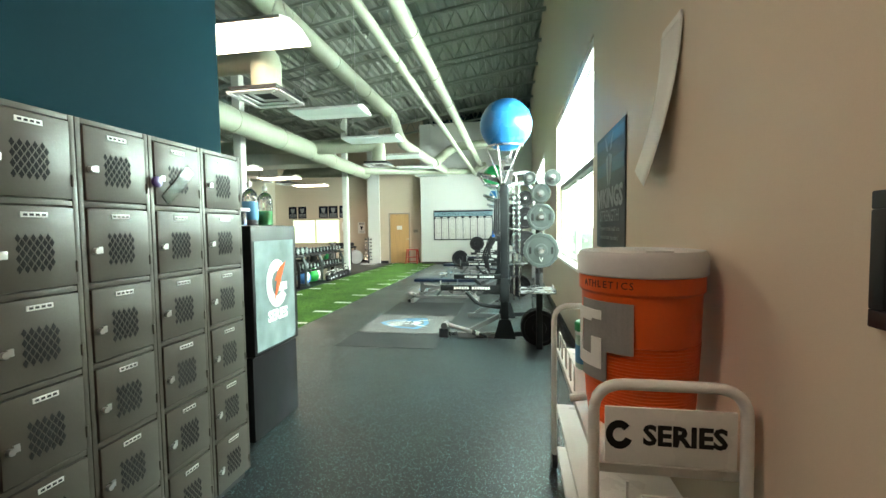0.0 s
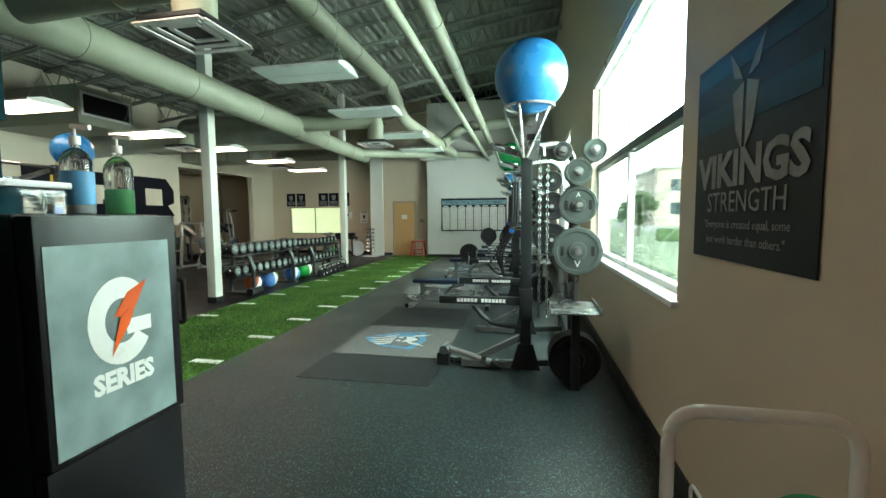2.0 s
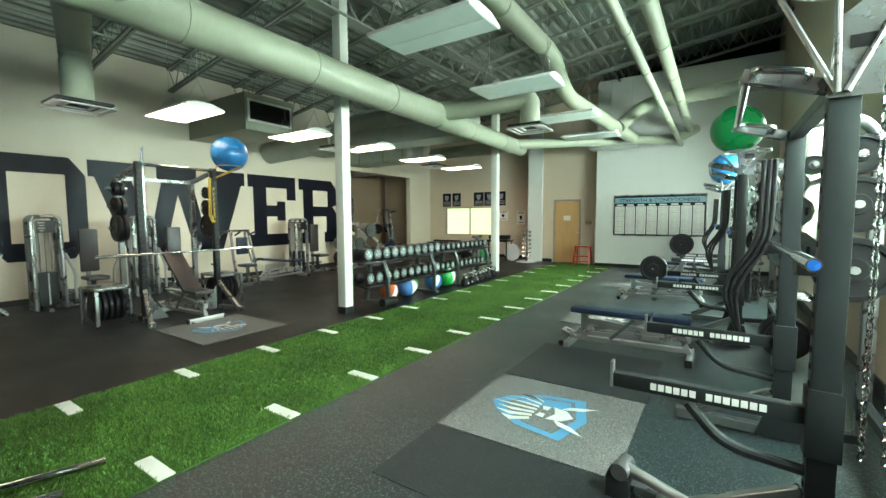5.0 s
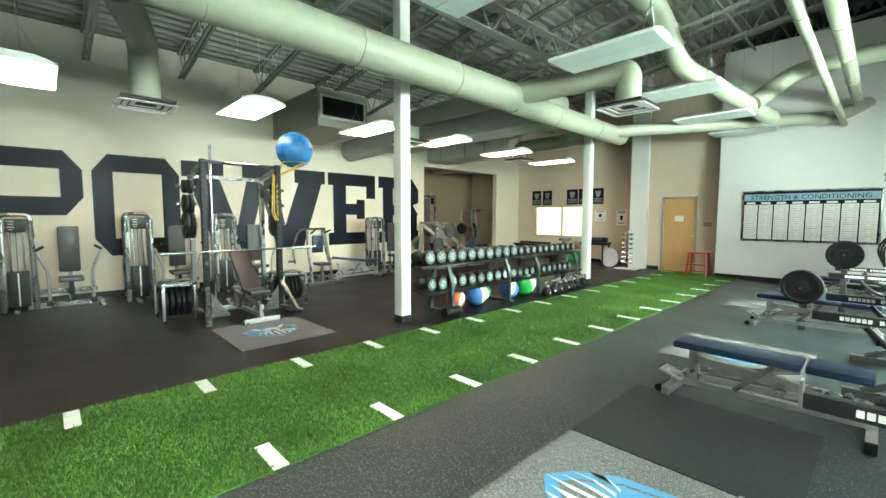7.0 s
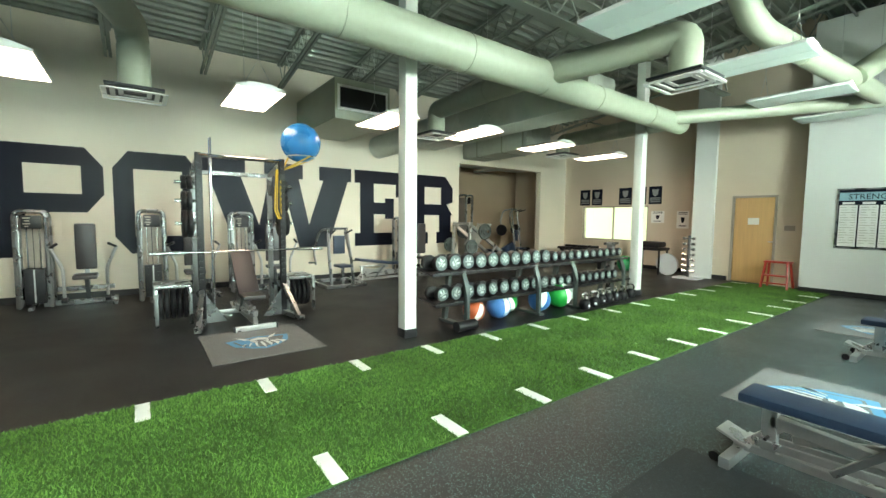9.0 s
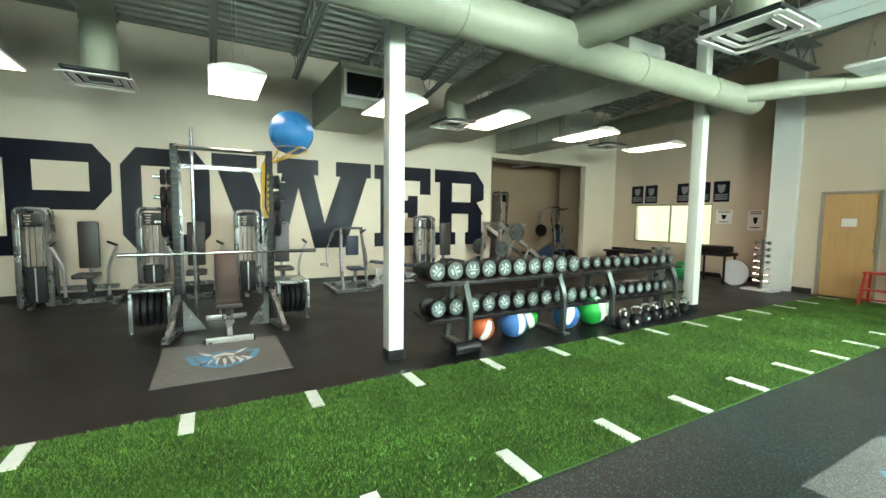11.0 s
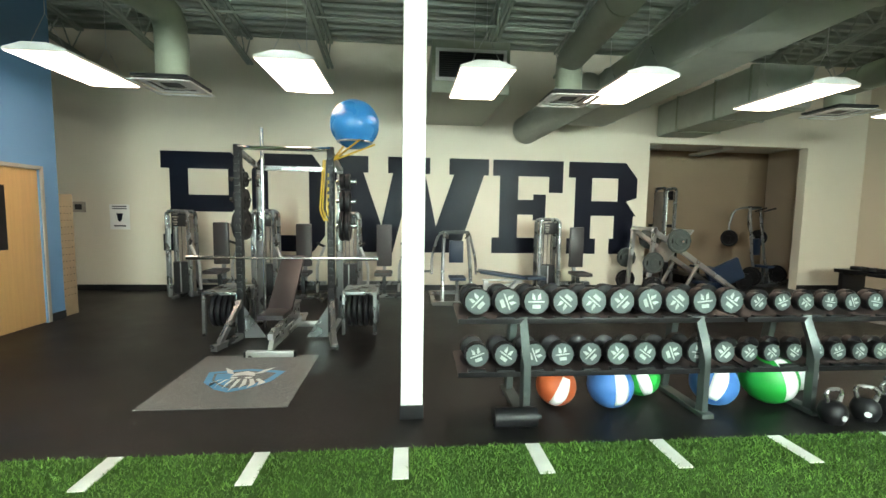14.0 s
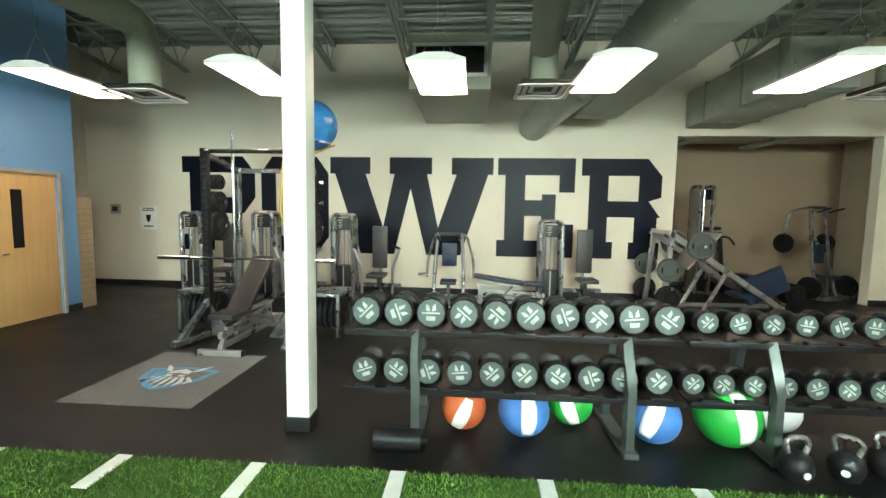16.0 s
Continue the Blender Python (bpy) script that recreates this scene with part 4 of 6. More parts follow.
def half_rack(x, y, first, top=2.48):
    """Half rack against the windows; its uprights stand at y and y + 1.25, its arms reach towards -x."""
    t = thing("half_rack", "graphite and silver half rack with storage pegs", "rack", pose(x, y, 0), "half racks by the windows")
    for s, yy in enumerate((0.0, 1.25)):
        u = part("upright", box(B(), -0.05, 0.05, yy - 0.04, yy + 0.04, 0.02, 2.08, 0.006), GRAPH, t)
        bm = B()
        for k in range(22):
            box(bm, -0.053, -0.05, yy - 0.016, yy + 0.016, 0.35 + k * 0.075, 0.375 + k * 0.075, 0.002)
        part("pin_hole", bm, HOLE, u, "row of pin holes")
        part("rear_upright", box(B(), 0.40, 0.47, yy + 0.12, yy + 0.19, 0.02, 2.0, 0.006), SILVER, t)
        part("top_hoop", sweep(B(), bend([(0.02, yy, 2.02), (0.02, yy + 0.02, 2.12), (0.32, yy + 0.12, 2.16), (0.435, yy + 0.155, 2.02), (0.435, yy + 0.155, 1.9)], 0.14, 6), 0.035, 12), SILVER, t)
        part("gusset", slab(B(), [(-0.14, yy - 0.045, 0.02), (0.14, yy - 0.045, 0.02), (0.07, yy - 0.045, 0.27), (-0.07, yy - 0.045, 0.27)], (0, -0.008, 0)), GRAPH, t)
        part("foot", beam(B(), (-0.05, yy, 0.05), (-0.62, yy, 0.05), 0.07, 0.07), SILVER, t)
        part("foot_brace", beam(B(), (-0.05, yy, 0.32), (-0.5, yy, 0.08), 0.05, 0.06), SILVER, t)
        part("side_rail", beam(B(), (-0.05, yy + 0.02, 0.06), (0.45, yy + 0.15, 0.06), 0.06, 0.06), GRAPH, t)
        a = part("safety_arm", box(B(), -0.84, -0.05, yy - 0.03, yy + 0.03, 0.635, 0.71, 0.006), GRAPH, t)
        part("arm_lip", box(B(), -0.855, -0.84, yy - 0.03, yy + 0.03, 0.63, 0.765, 0.004), STEEL, a)
        part("arm_sleeve", box(B(), -0.062, 0.062, yy - 0.052, yy + 0.052, 0.5, 0.8, 0.006), GRAPH, a)
        part("arm_brace", sweep(B(), bend([(-0.5, yy, 0.62), (-0.35, yy, 0.45), (-0.05, yy, 0.42)], 0.15), 0.026, 10), GRAPH, a)
        for q in range(14):
            if q != 6:
                part("name_bar", box(B(), -0.66 + q * 0.034, -0.633 + q * 0.034, yy - 0.0312, yy - 0.03, 0.656, 0.69), WHITE, a)
        part("bar_cup", box(B(), -0.12, -0.05, yy - 0.05, yy + 0.05, 1.28, 1.36, 0.01), BLACK, t)
    part("pull_up_bar", rod(B(), (-0.32, 0, 2.14), (-0.32, 1.25, 2.14), 0.018, 12), CHROME, t)
    for yy in (0, 1.25):
        part("bar_bracket", beam(B(), (0, yy, 2.04), (-0.34, yy, 2.15), 0.05, 0.06), SILVER, t)
        part("bar_grip", sweep(B(), bend([(-0.3, yy, 2.14), (-0.3, yy - 0.12, 2.14), (-0.12, yy - 0.12, 2.1), (-0.12, yy, 2.08)], 0.03, 3), 0.015, 10), CHROME, t)
    part("crossmember", beam(B(), (0.435, 0.155, 0.3), (0.435, 1.4, 0.3), 0.06, 0.06), GRAPH, t)
    part("top_crossmember", beam(B(), (0.0, 0, 2.06), (0.0, 1.25, 2.06), 0.06, 0.07), GRAPH, t)
    part("top_plate", slab(B(), [(-0.06, -0.045, 2.0), (0.1, -0.045, 2.0), (0.13, -0.045, 2.3), (0.06, -0.045, 2.38), (-0.04, -0.045, 2.3)], (0, -0.008, 0)), SILVER, t, "shaped steel gusset plate")
    part("name_badge", box(B(), 0.0, 0.09, -0.056, -0.053, 2.18, 2.23), BLACK, t)
    # ball stand
    for a, b in (((-0.03, -0.06, 2.02), (-0.07, -0.2, top)), ((-0.03, -0.06, 2.02), (-0.22, 0.05, top)), ((0.0, -0.06, 2.02), (0.2, -0.05, top)), ((0.02, -0.05, 2.1), (0.1, 0.14, top))):
        part("stand_leg", rod(B(), a, b, 0.012, 8), STEEL, t)
    part("stand_ring", sweep(B(), [(0.02 + 0.22 * math.cos(k * math.tau / 20), -0.02 + 0.2 * math.sin(k * math.tau / 20), top) for k in range(20)], 0.012, 8, True), STEEL, t)
    # plate pegs with plates facing the entry
    part("peg_post", box(B(), 0.44, 0.49, 0.06, 0.11, 0.02, 2.0, 0.005), SILVER, t)
    for px, pz, r in ((0.46, 1.16, 0.225), (0.46, 1.58, 0.175), (0.46, 1.88, 0.125), (0.60, 2.07, 0.105), (0.32, 2.07, 0.085)):
        part("peg", rod(B(), (px, 0.1, pz), (px, -0.16, pz), 0.024, 14), STEEL, t)
        plate(t, (px, -0.03, pz), r, "y", IRON, 0.045)
        plate(t, (px, 0.03, pz), r, "y", IRON, 0.045, False)
        part("hub", rod(B(), (px, -0.055, pz), (px, -0.062, pz), 0.045, 16), SILVER, t)
    for pz, r in ((1.9, 0.12), (1.6, 0.17), (1.2, 0.2)):
        part("peg", rod(B(), (0.3, 1.3, pz), (0.3, 1.12, pz), 0.024, 12), STEEL, t)
        plate(t, (0.3, 1.18, pz), r, "y", BLACKIRON, 0.05, False)
    if first:
        words("text", "V", 0.09, WHITE, t, pose(0.46, -0.0535, 1.04, 90, 0, 0), 0.0008)
        words("text", "A", 0.06, WHITE, t, pose(0.46, -0.0535, 1.67, 90, 0, 0), 0.0008)
    # chains and black bands
    for dx in (0.12, 0.19):
        chain(t, dx, -0.02, 0.55, 2.05)
    part("chain_hook", sweep(B(), bend([(0.05, -0.02, 2.12), (0.15, -0.02, 2.12), (0.155, -0.02, 2.03)], 0.03), 0.014, 8), STEEL, t)
    if not first or True:
        for k in range(3):
            part("band", sweep(B(), bend([(-0.1 - 0.03 * k, 1.18, 1.9), (-0.11 - 0.03 * k, 1.16, 1.35), (-0.3 - 0.04 * k, 1.12, 1.05), (-0.26, 1.14, 0.75)], 0.15, 5), 0.016, 8), BLACK, t, "hanging black rubber band")
    # barbell on the cups
    bar = part("barbell", rod(B(), (-0.12, -0.42, 1.36), (-0.12, 1.67, 1.36), 0.0145, 12), CHROME, t)
    for s, q in ((-0.42, -0.08), (1.33, 1.67)):
        part("sleeve", rod(B(), (-0.12, s, 1.36), (-0.12, q if q > s else s - 0.1, 1.36), 0.025, 16), CHROME, bar)
    part("end_cap", rod(B(), (-0.12, -0.425, 1.36), (-0.12, -0.415, 1.36), 0.02, 16), material("blue_cap", (0.02, 0.12, 0.45), 0.3), bar, "blue end cap")
    # accessory tray
    tr = part("tray", box(B(), 0.2, 0.58, -0.64, -0.12, 0.70, 0.712, 0.003), SILVER, t, "grey steel tray on a post")
    bm = B()
    box(bm, 0.19, 0.2, -0.64, -0.12, 0.70, 0.745, 0.003)
    box(bm, 0.58, 0.59, -0.64, -0.12, 0.70, 0.745, 0.003)
    part("tray_lip", bm, SILVER, tr)
    part("tray_post", box(B(), 0.38, 0.45, -0.42, -0.35, 0, 0.70, 0.004), GRAPH, t)
    part("tray_clip", sweep(B(), bend([(0.28, -0.3, 0.73), (0.36, -0.25, 0.74), (0.42, -0.2, 0.73), (0.33, -0.18, 0.73)], 0.03), 0.012, 8), BLACK, tr)
    for k in range(3):
        plate(t, (0.42, -0.30 + 0.07 * k, 0.235), 0.225, "y", BLACKIRON, 0.055, False)
    return t


for k, (x, y) in enumerate(((-0.02, 5.45), (-0.2, 9.05), (-0.34, 12.65))):
    half_rack(x, y, k == 0, 2.48 if k == 0 else 2.26)
ball("exercise_ball", "large blue vinyl exercise ball on a rack-top stand", 0.01, 5.43, 2.75, 0.325, BALLB)
ball("exercise_ball", "green vinyl exercise ball on a rack-top stand", -0.28, 9.03, 2.52, 0.265, BALLG)
ball("exercise_ball", "dark blue vinyl exercise ball on a rack-top stand", -0.33, 12.63, 2.42, 0.28, BALLB)

# landmine bar base by the first rack
t = thing("landmine_post", "silver pivoting bar holder lying on the floor", "attachment", pose(-0.75, 5.45, 0))
part("tube", rod(B(), (-0.05, 0.05, 0.17), (0.4, -0.04, 0.075), 0.028, 14), STEEL, t)
part("collar", rod(B(), (0.31, -0.022, 0.094), (0.36, -0.032, 0.084), 0.036, 14), CHROME, t)
part("pivot", rod(B(), (-0.07, -0.02, 0.16), (-0.05, 0.12, 0.16), 0.045, 16), SILVER, t)
part("bracket", box(B(), -0.14, -0.02, -0.01, 0.13, 0, 0.12, 0.006), GRAPH, t)
part("base_bar", beam(B(), (-0.1, 0.1, 0.04), (0.68, 0.02, 0.04), 0.06, 0.05), SILVER, t)
part("tip", rod(B(), (0.4, -0.04, 0.075), (0.5, -0.06, 0.04), 0.018, 10), GRAPH, t)


def bench(name, m, label, pad, incline=0, group="benches"):
    """Adjustable bench, long axis along local x, foot end at -x."""
    t = thing(name, label, "bench", m, group)
    part("seat_pad", box(B(), 0.14, 0.5, -0.14, 0.14, 0.40, 0.46, 0.02), pad, t)
    bk = part("back_pad", box(B(), -0.86, 0.0, -0.14, 0.14, 0.0, 0.06, 0.02), pad, t)
    bk.matrix_basis = pose(0.12, 0, 0.40, 0, incline, 0)
    part("spine", beam(B(), (-0.6, 0, 0.3), (0.5, 0, 0.22), 0.06, 0.07), STEEL, t)
    for x in (-0.75, 0.5):
        part("leg", beam(B(), (x * 0.72, 0, 0.28), (x, 0, 0.07), 0.05, 0.05), STEEL, t)
        part("foot", box(B(), x - 0.03, x + 0.03, -0.26, 0.26, 0.0, 0.07, 0.006), STEEL, t)
    part("ladder_bar", beam(B(), (-0.5, 0.05, 0.2), (0.1, 0.05, 0.36), 0.03, 0.05), STEEL, t)
    part("strut", beam(B(), (-0.3, -0.05, 0.12), (-0.05, -0.05, 0.38), 0.03, 0.04), SILVER, t)
    part("base_rail", beam(B(), (-0.78, 0, 0.08), (0.5, 0, 0.1), 0.06, 0.05), STEEL, t)
    for s in (-1, 1):
        part("wheel", rod(B(), (-0.82, s * 0.2 - 0.012, 0.032), (-0.82, s * 0.2 + 0.012, 0.032), 0.032, 16), BLACK, t)
        part("foot_cap", box(B(), 0.468, 0.532, s * 0.262 - 0.012, s * 0.262 + 0.012, 0.0, 0.073, 0.004), BLACK, t, "black rubber end cap")
        part("side_link", beam(B(), (-0.66, s * 0.045, 0.15), (0.3, s * 0.045, 0.2), 0.02, 0.05), STEEL, t)
    part("front_post", box(B(), -0.64, -0.56, -0.03, 0.03, 0.1, 0.4, 0.006), STEEL, t)
    part("pad_plate", box(B(), -0.66, 0.05, -0.05, 0.05, 0.375, 0.398, 0.004), STEEL, t)
    part("foot_plate", beam(B(), (-0.86, 0, 0.16), (-0.68, 0, 0.1), 0.18, 0.02), STEEL, t)
    part("pop_pin", rod(B(), (-0.6, -0.03, 0.2), (-0.6, -0.09, 0.2), 0.010, 10), BLACK, t, "small black adjustment pin")
    return t


bench("flat_bench", pose(-1.12, 8.2, 0, 0, 0, 0), "adjustable flat bench with a navy pad and steel frame", PAD)
bench("flat_bench", pose(-1.1, 11.55, 0, 0, 0, 0), "adjustable flat bench with a navy pad by the second rack", PAD)
bench("flat_bench", pose(-1.15, 14.4, 0, 0, 0, 0), "adjustable flat bench with a navy pad by the far rack", PAD)


def loaded_bar(x, y, z, L, label):
    t = thing("loaded_barbell", label, "barbell", pose(x, y, z))
    part("bar", rod(B(), (0, 0, 0), (0, L, 0), 0.0145, 12), CHROME, t)
    plate(t, (0, 0.12, 0), 0.225, "y", BLACKIRON, 0.05)
    plate(t, (0, 0.19, 0), 0.225, "y", BLACKIRON, 0.05, False)
    part("stand", box(B(), -0.04, 0.04, 0.35, 0.43, -z, 0.05, 0.006), SILVER, t)
    return t


loaded_bar(-1.35, 11.2, 0.62, 1.2, "barbell with black plates resting on a low stand")
loaded_bar(-1.05, 13.1, 0.95, 1.2, "barbell with black plates on a rack stand")

# ---- turf side: power rack ----
t = thing("power_rack", "black and silver power rack with plate storage and a top bar", "rack")
RX = -7.45
for y in (5.8, 6.88):
    u = part("upright", box(B(), RX - 0.04, RX + 0.04, y - 0.04, y + 0.04, 0.02, 2.36, 0.006), BLACKIRON, t)
    for k in range(20):
        part("bar_hook", box(B(), RX + 0.04, RX + 0.06, y - 0.03, y + 0.03, 0.6 + k * 0.085, 0.64 + k * 0.085), BLACK, u)
    part("rear_upright", box(B(), RX - 0.75, RX - 0.68, y - 0.035, y + 0.035, 0.02, 2.2, 0.006), SILVER, t)
    s = -1 if y < 6 else 1
    part("foot", beam(B(), (RX, y, 0.06), (RX + 0.5, y + s * 0.12, 0.05), 0.08, 0.07), SILVER, t)
    part("foot_brace", beam(B(), (RX, y, 0.5), (RX + 0.42, y + s * 0.1, 0.06), 0.06, 0.06), SILVER, t)
    part("side_rail", beam(B(), (RX, y, 0.06), (RX - 0.72, y, 0.06), 0.07, 0.07), SILVER, t)
    part("top_rail", beam(B(), (RX, y, 2.3), (RX - 0.72, y, 2.16), 0.06, 0.06), SILVER, t)
    part("gusset", slab(B(), [(RX + 0.02, y - s * 0.04, 0.03), (RX + 0.02, y - s * 0.3, 0.03), (RX + 0.02, y - s * 0.04, 0.42)], (0.008, 0, 0)), SILVER, t)
    # plates on pegs at shoulder height and on a floor storage frame
    for z, r in ((1.98, 0.1), (1.72, 0.14), (1.4, 0.2)):
        part("peg", rod(B(), (RX - 0.4, y, z), (RX - 0.4, y + s * 0.26, z), 0.024, 12), CHROME, t)
        for k in range(2):
            plate(t, (RX - 0.4, y + s * (0.08 + 0.07 * k), z), r, "y", BLACKIRON, 0.055, False)
    yo = y + s * 0.32
    st = part("plate_frame", box(B(), RX - 0.75, RX - 0.15, yo - 0.22, yo + 0.22, 0.52, 0.56, 0.006), SILVER, t)
    for dx in (-0.73, -0.17):
        for dy in (-0.2, 0.2):
            part("frame_leg", box(B(), RX + dx - 0.02, RX + dx + 0.02, yo + dy - 0.02, yo + dy + 0.02, 0, 0.52, 0.003), SILVER, st)
    for k in range(5):
        plate(t, (RX - 0.45, yo - 0.15 + 0.075 * k, 0.275), 0.225, "y", BLACKIRON, 0.05, False)
part("top_bar", rod(B(), (RX, 5.8, 2.32), (RX, 6.88, 2.32), 0.02, 12), CHROME, t)
part("top_bar", sweep(B(), bend([(RX + 0.02, 5.8, 2.34), (RX + 0.25, 6.0, 2.30), (RX + 0.25, 6.7, 2.30), (RX + 0.02, 6.88, 2.34)], 0.06), 0.016, 10), CHROME, t)
part("cross_rail", beam(B(), (RX - 0.71, 5.8, 2.16), (RX - 0.71, 6.88, 2.16), 0.06, 0.06), SILVER, t)
part("rear_bar", rod(B(), (RX - 0.3, 5.98, 0.06), (RX - 0.3, 5.98, 2.62), 0.022, 12), CHROME, t, "upright stored barbell")
bar = part("barbell", rod(B(), (RX + 0.09, 5.22, 1.02), (RX + 0.09, 7.46, 1.02), 0.0145, 12), CHROME, t)
for a, b in ((5.22, 5.62), (7.06, 7.46)):
    part("sleeve", rod(B(), (RX + 0.09, a, 1.02), (RX + 0.09, b, 1.02), 0.025, 16), CHROME, bar)
for k, m in enumerate((YELLOW, YELLOW, BLACK)):
    part("band", sweep(B(), bend([(RX + 0.03, 6.8 + 0.02 * k, 2.2), (RX + 0.06, 6.76 + 0.03 * k, 1.6), (RX + 0.06, 6.82 + 0.03 * k, 1.45), (RX + 0.03, 6.84 + 0.02 * k, 2.1)], 0.05), 0.01, 8), m, t, "hanging resistance band")
for a in ((-0.15, -0.12), (0.22, 0.1), (-0.1, 0.25)):
    part("stand_leg", rod(B(), (RX, 6.9, 2.2), (RX + a[0], 7.15 + a[1], 2.42), 0.012, 8), YELLOW, t)
part("stand_ring", sweep(B(), [(RX + 0.02 + 0.2 * math.cos(k * math.tau / 20), 7.17 + 0.2 * math.sin(k * math.tau / 20), 2.42) for k in range(20)], 0.012, 8, True), STEEL, t)
ball("exercise_ball", "blue vinyl exercise ball on the power rack", RX + 0.02, 7.17, 2.63, 0.29, BALLB)
bench("incline_bench", pose(-7.3, 6.34, 0, 0, 0, 0), "incline bench with a brown-black pad inside the rack", BROWNPAD, 42)

# ---- dumbbell racks ----
DX = -5.38


def dumbbell(r, L):
    t = thing("dumbbell", "black rubber dumbbell with pale numbered end caps", "dumbbell", None, "dumbbells on the rack")
    for s in (-1, 1):
        h = part("head", lathe(B(), ((r * 0.8, s * L * 0.22), (r, s * L * 0.26), (r, s * L * 0.47), (r * 0.92, s * L * 0.5)), 12, (0, 0, 0), "x"), BLACKIRON, t)
        part("end_cap", lathe(B(), ((r * 0.91, s * L * 0.5), (r * 0.91, s * (L * 0.5 + 0.002)), (0.01, s * (L * 0.5 + 0.003))), 12, (0, 0, 0), "x"), CAP, h, "grey green end cap")
        bm = B()
        x = s * (L * 0.5 + 0.0035)
        for q in (-1, 1):
            slab(bm, [(x, q * r * 0.06, r * 0.1), (x, q * r * 0.34, r * 0.18), (x, q * r * 0.30, r * 0.62), (x, q * r * 0.12, r * 0.45)], (s * 0.001, 0, 0))
        slab(bm, [(x, -r * 0.6, -r * 0.06), (x, r * 0.6, -r * 0.06), (x, r * 0.6, r * 0.05), (x, -r * 0.6, r * 0.05)], (s * 0.001, 0, 0))
        slab(bm, [(x, -r * 0.3, -r * 0.5), (x, r * 0.3, -r * 0.5), (x, r * 0.3, -r * 0.22), (x, -r * 0.3, -r * 0.22)], (s * 0.001, 0, 0))
        part("cap_print", bm, CAPPRINT, h, "pale crest and bars")
    part("handle", rod(B(), (-L * 0.25, 0, 0), (L * 0.25, 0, 0), 0.016, 10), CHROME, t)
    return t


big, mid, small = dumbbell(0.108, 0.36), dumbbell(0.096, 0.32), dumbbell(0.078, 0.28)
R = random.Random(8)
spots = [(big, 8.35 + 0.233 * k, 0.90, 0.0) for k in range(10)] + [(small, 10.72 + 0.215 * k, 0.885, 0.0) for k in range(10)]
spots += [(mid, 8.35 + 0.226 * k, 0.49, 0.06) for k in range(10)] + [(small, 10.62 + 0.2 * k, 0.475, 0.06) for k in range(10)]
used = set()
for d, y, z, dx in spots:
    m = pose(DX - 0.17 + dx, y, z, R.choice((-70, -35, -8, 0, 6, 20, 45, 140)), -8, R.uniform(-2, 2))
    m = pose(DX - 0.17 + dx, y, z) @ pose(0, 0, 0, 0, -3, 0) @ pose(0, 0, 0, R.choice((-70, -35, -8, 0, 6, 20, 45, 140)), 0, 0)
    if d.name in used:
        copy_thing(d, m)
    else:
        used.add(d.name)
        d.matrix_basis = m
for y0, y1, ups in ((8.2, 10.55, (8.72, 10.18)), (10.58, 12.85, (11.12, 12.6))):
    t = thing("dumbbell_rack", "two-tier dumbbell rack with pale green-grey uprights", "rack", None, "dumbbell racks")
    for z, dx in ((0.80, 0), (0.40, 0.06)):
        s = part("shelf", slab(B(), [(DX - 0.36 + dx, y0, z + 0.02), (DX + 0.02 + dx, y0, z - 0.04), (DX + 0.02 + dx, y0, z - 0.055), (DX - 0.36 + dx, y0, z + 0.005)], (0, y1 - y0, 0)), BLACK, t, "", False)
        part("front_rail", box(B(), DX + dx + 0.02, DX + dx + 0.035, y0, y1, z - 0.06, z - 0.02, 0.003), BLACK, s)
        for k in range(int((y1 - y0) / 0.228)):
            yc = y0 + 0.15 + k * 0.228
            part("saddle", box(B(), DX + dx - 0.03, DX + dx + 0.015, yc - 0.07, yc + 0.07, z - 0.045, z - 0.012, 0.004), GRAPH, s)
    for y in ups:
        u = part("upright", sweep(B(), bend([(DX + 0.1, y, 0.02), (DX + 0.1, y, 0.55), (DX + 0.0, y, 0.78)], 0.1), 0.042, 4), IRON, t, "pale green-grey bent upright")
        part("rear_upright", beam(B(), (DX - 0.42, y, 0.02), (DX - 0.3, y, 0.8), 0.06, 0.08), IRON, t)
        part("foot", box(B(), DX - 0.5, DX + 0.18, y - 0.05, y + 0.05, 0, 0.04, 0.006), IRON, t)
t = thing("foam_roller", "black foam roller on a rack foot", "roller", pose(-5.18, 8.62, 0.075))
part("roll", rod(B(), (0, -0.16, 0), (0, 0.16, 0), 0.073, 24), BLACK, t)
part("axle", rod(B(), (0, 0.15, 0), (0, 0.2, 0), 0.02, 12), GRAPH, t)

MEDO = material("orange_leather", (0.48, 0.10, 0.03), 0.45)
MEDB = material("blue_leather", (0.05, 0.16, 0.42), 0.45)
MEDG = material("green_leather", (0.01, 0.30, 0.04), 0.45)
for lab, x, y, r, m in (("orange and white medicine ball", -5.53, 9.06, 0.165, MEDO), ("blue and white medicine ball", -5.47, 9.5, 0.185, MEDB), ("green and white medicine ball", -5.68, 9.88, 0.17, MEDG), ("blue and white medicine ball", -5.47, 10.42, 0.185, MEDB), ("green and white medicine ball", -5.48, 10.93, 0.215, MEDG), ("white and grey medicine ball", -5.72, 11.42, 0.17, LIDW)):
    ball("medicine_ball", lab + " under the dumbbell rack", x, y, r, r, m, WHITE, "medicine balls")


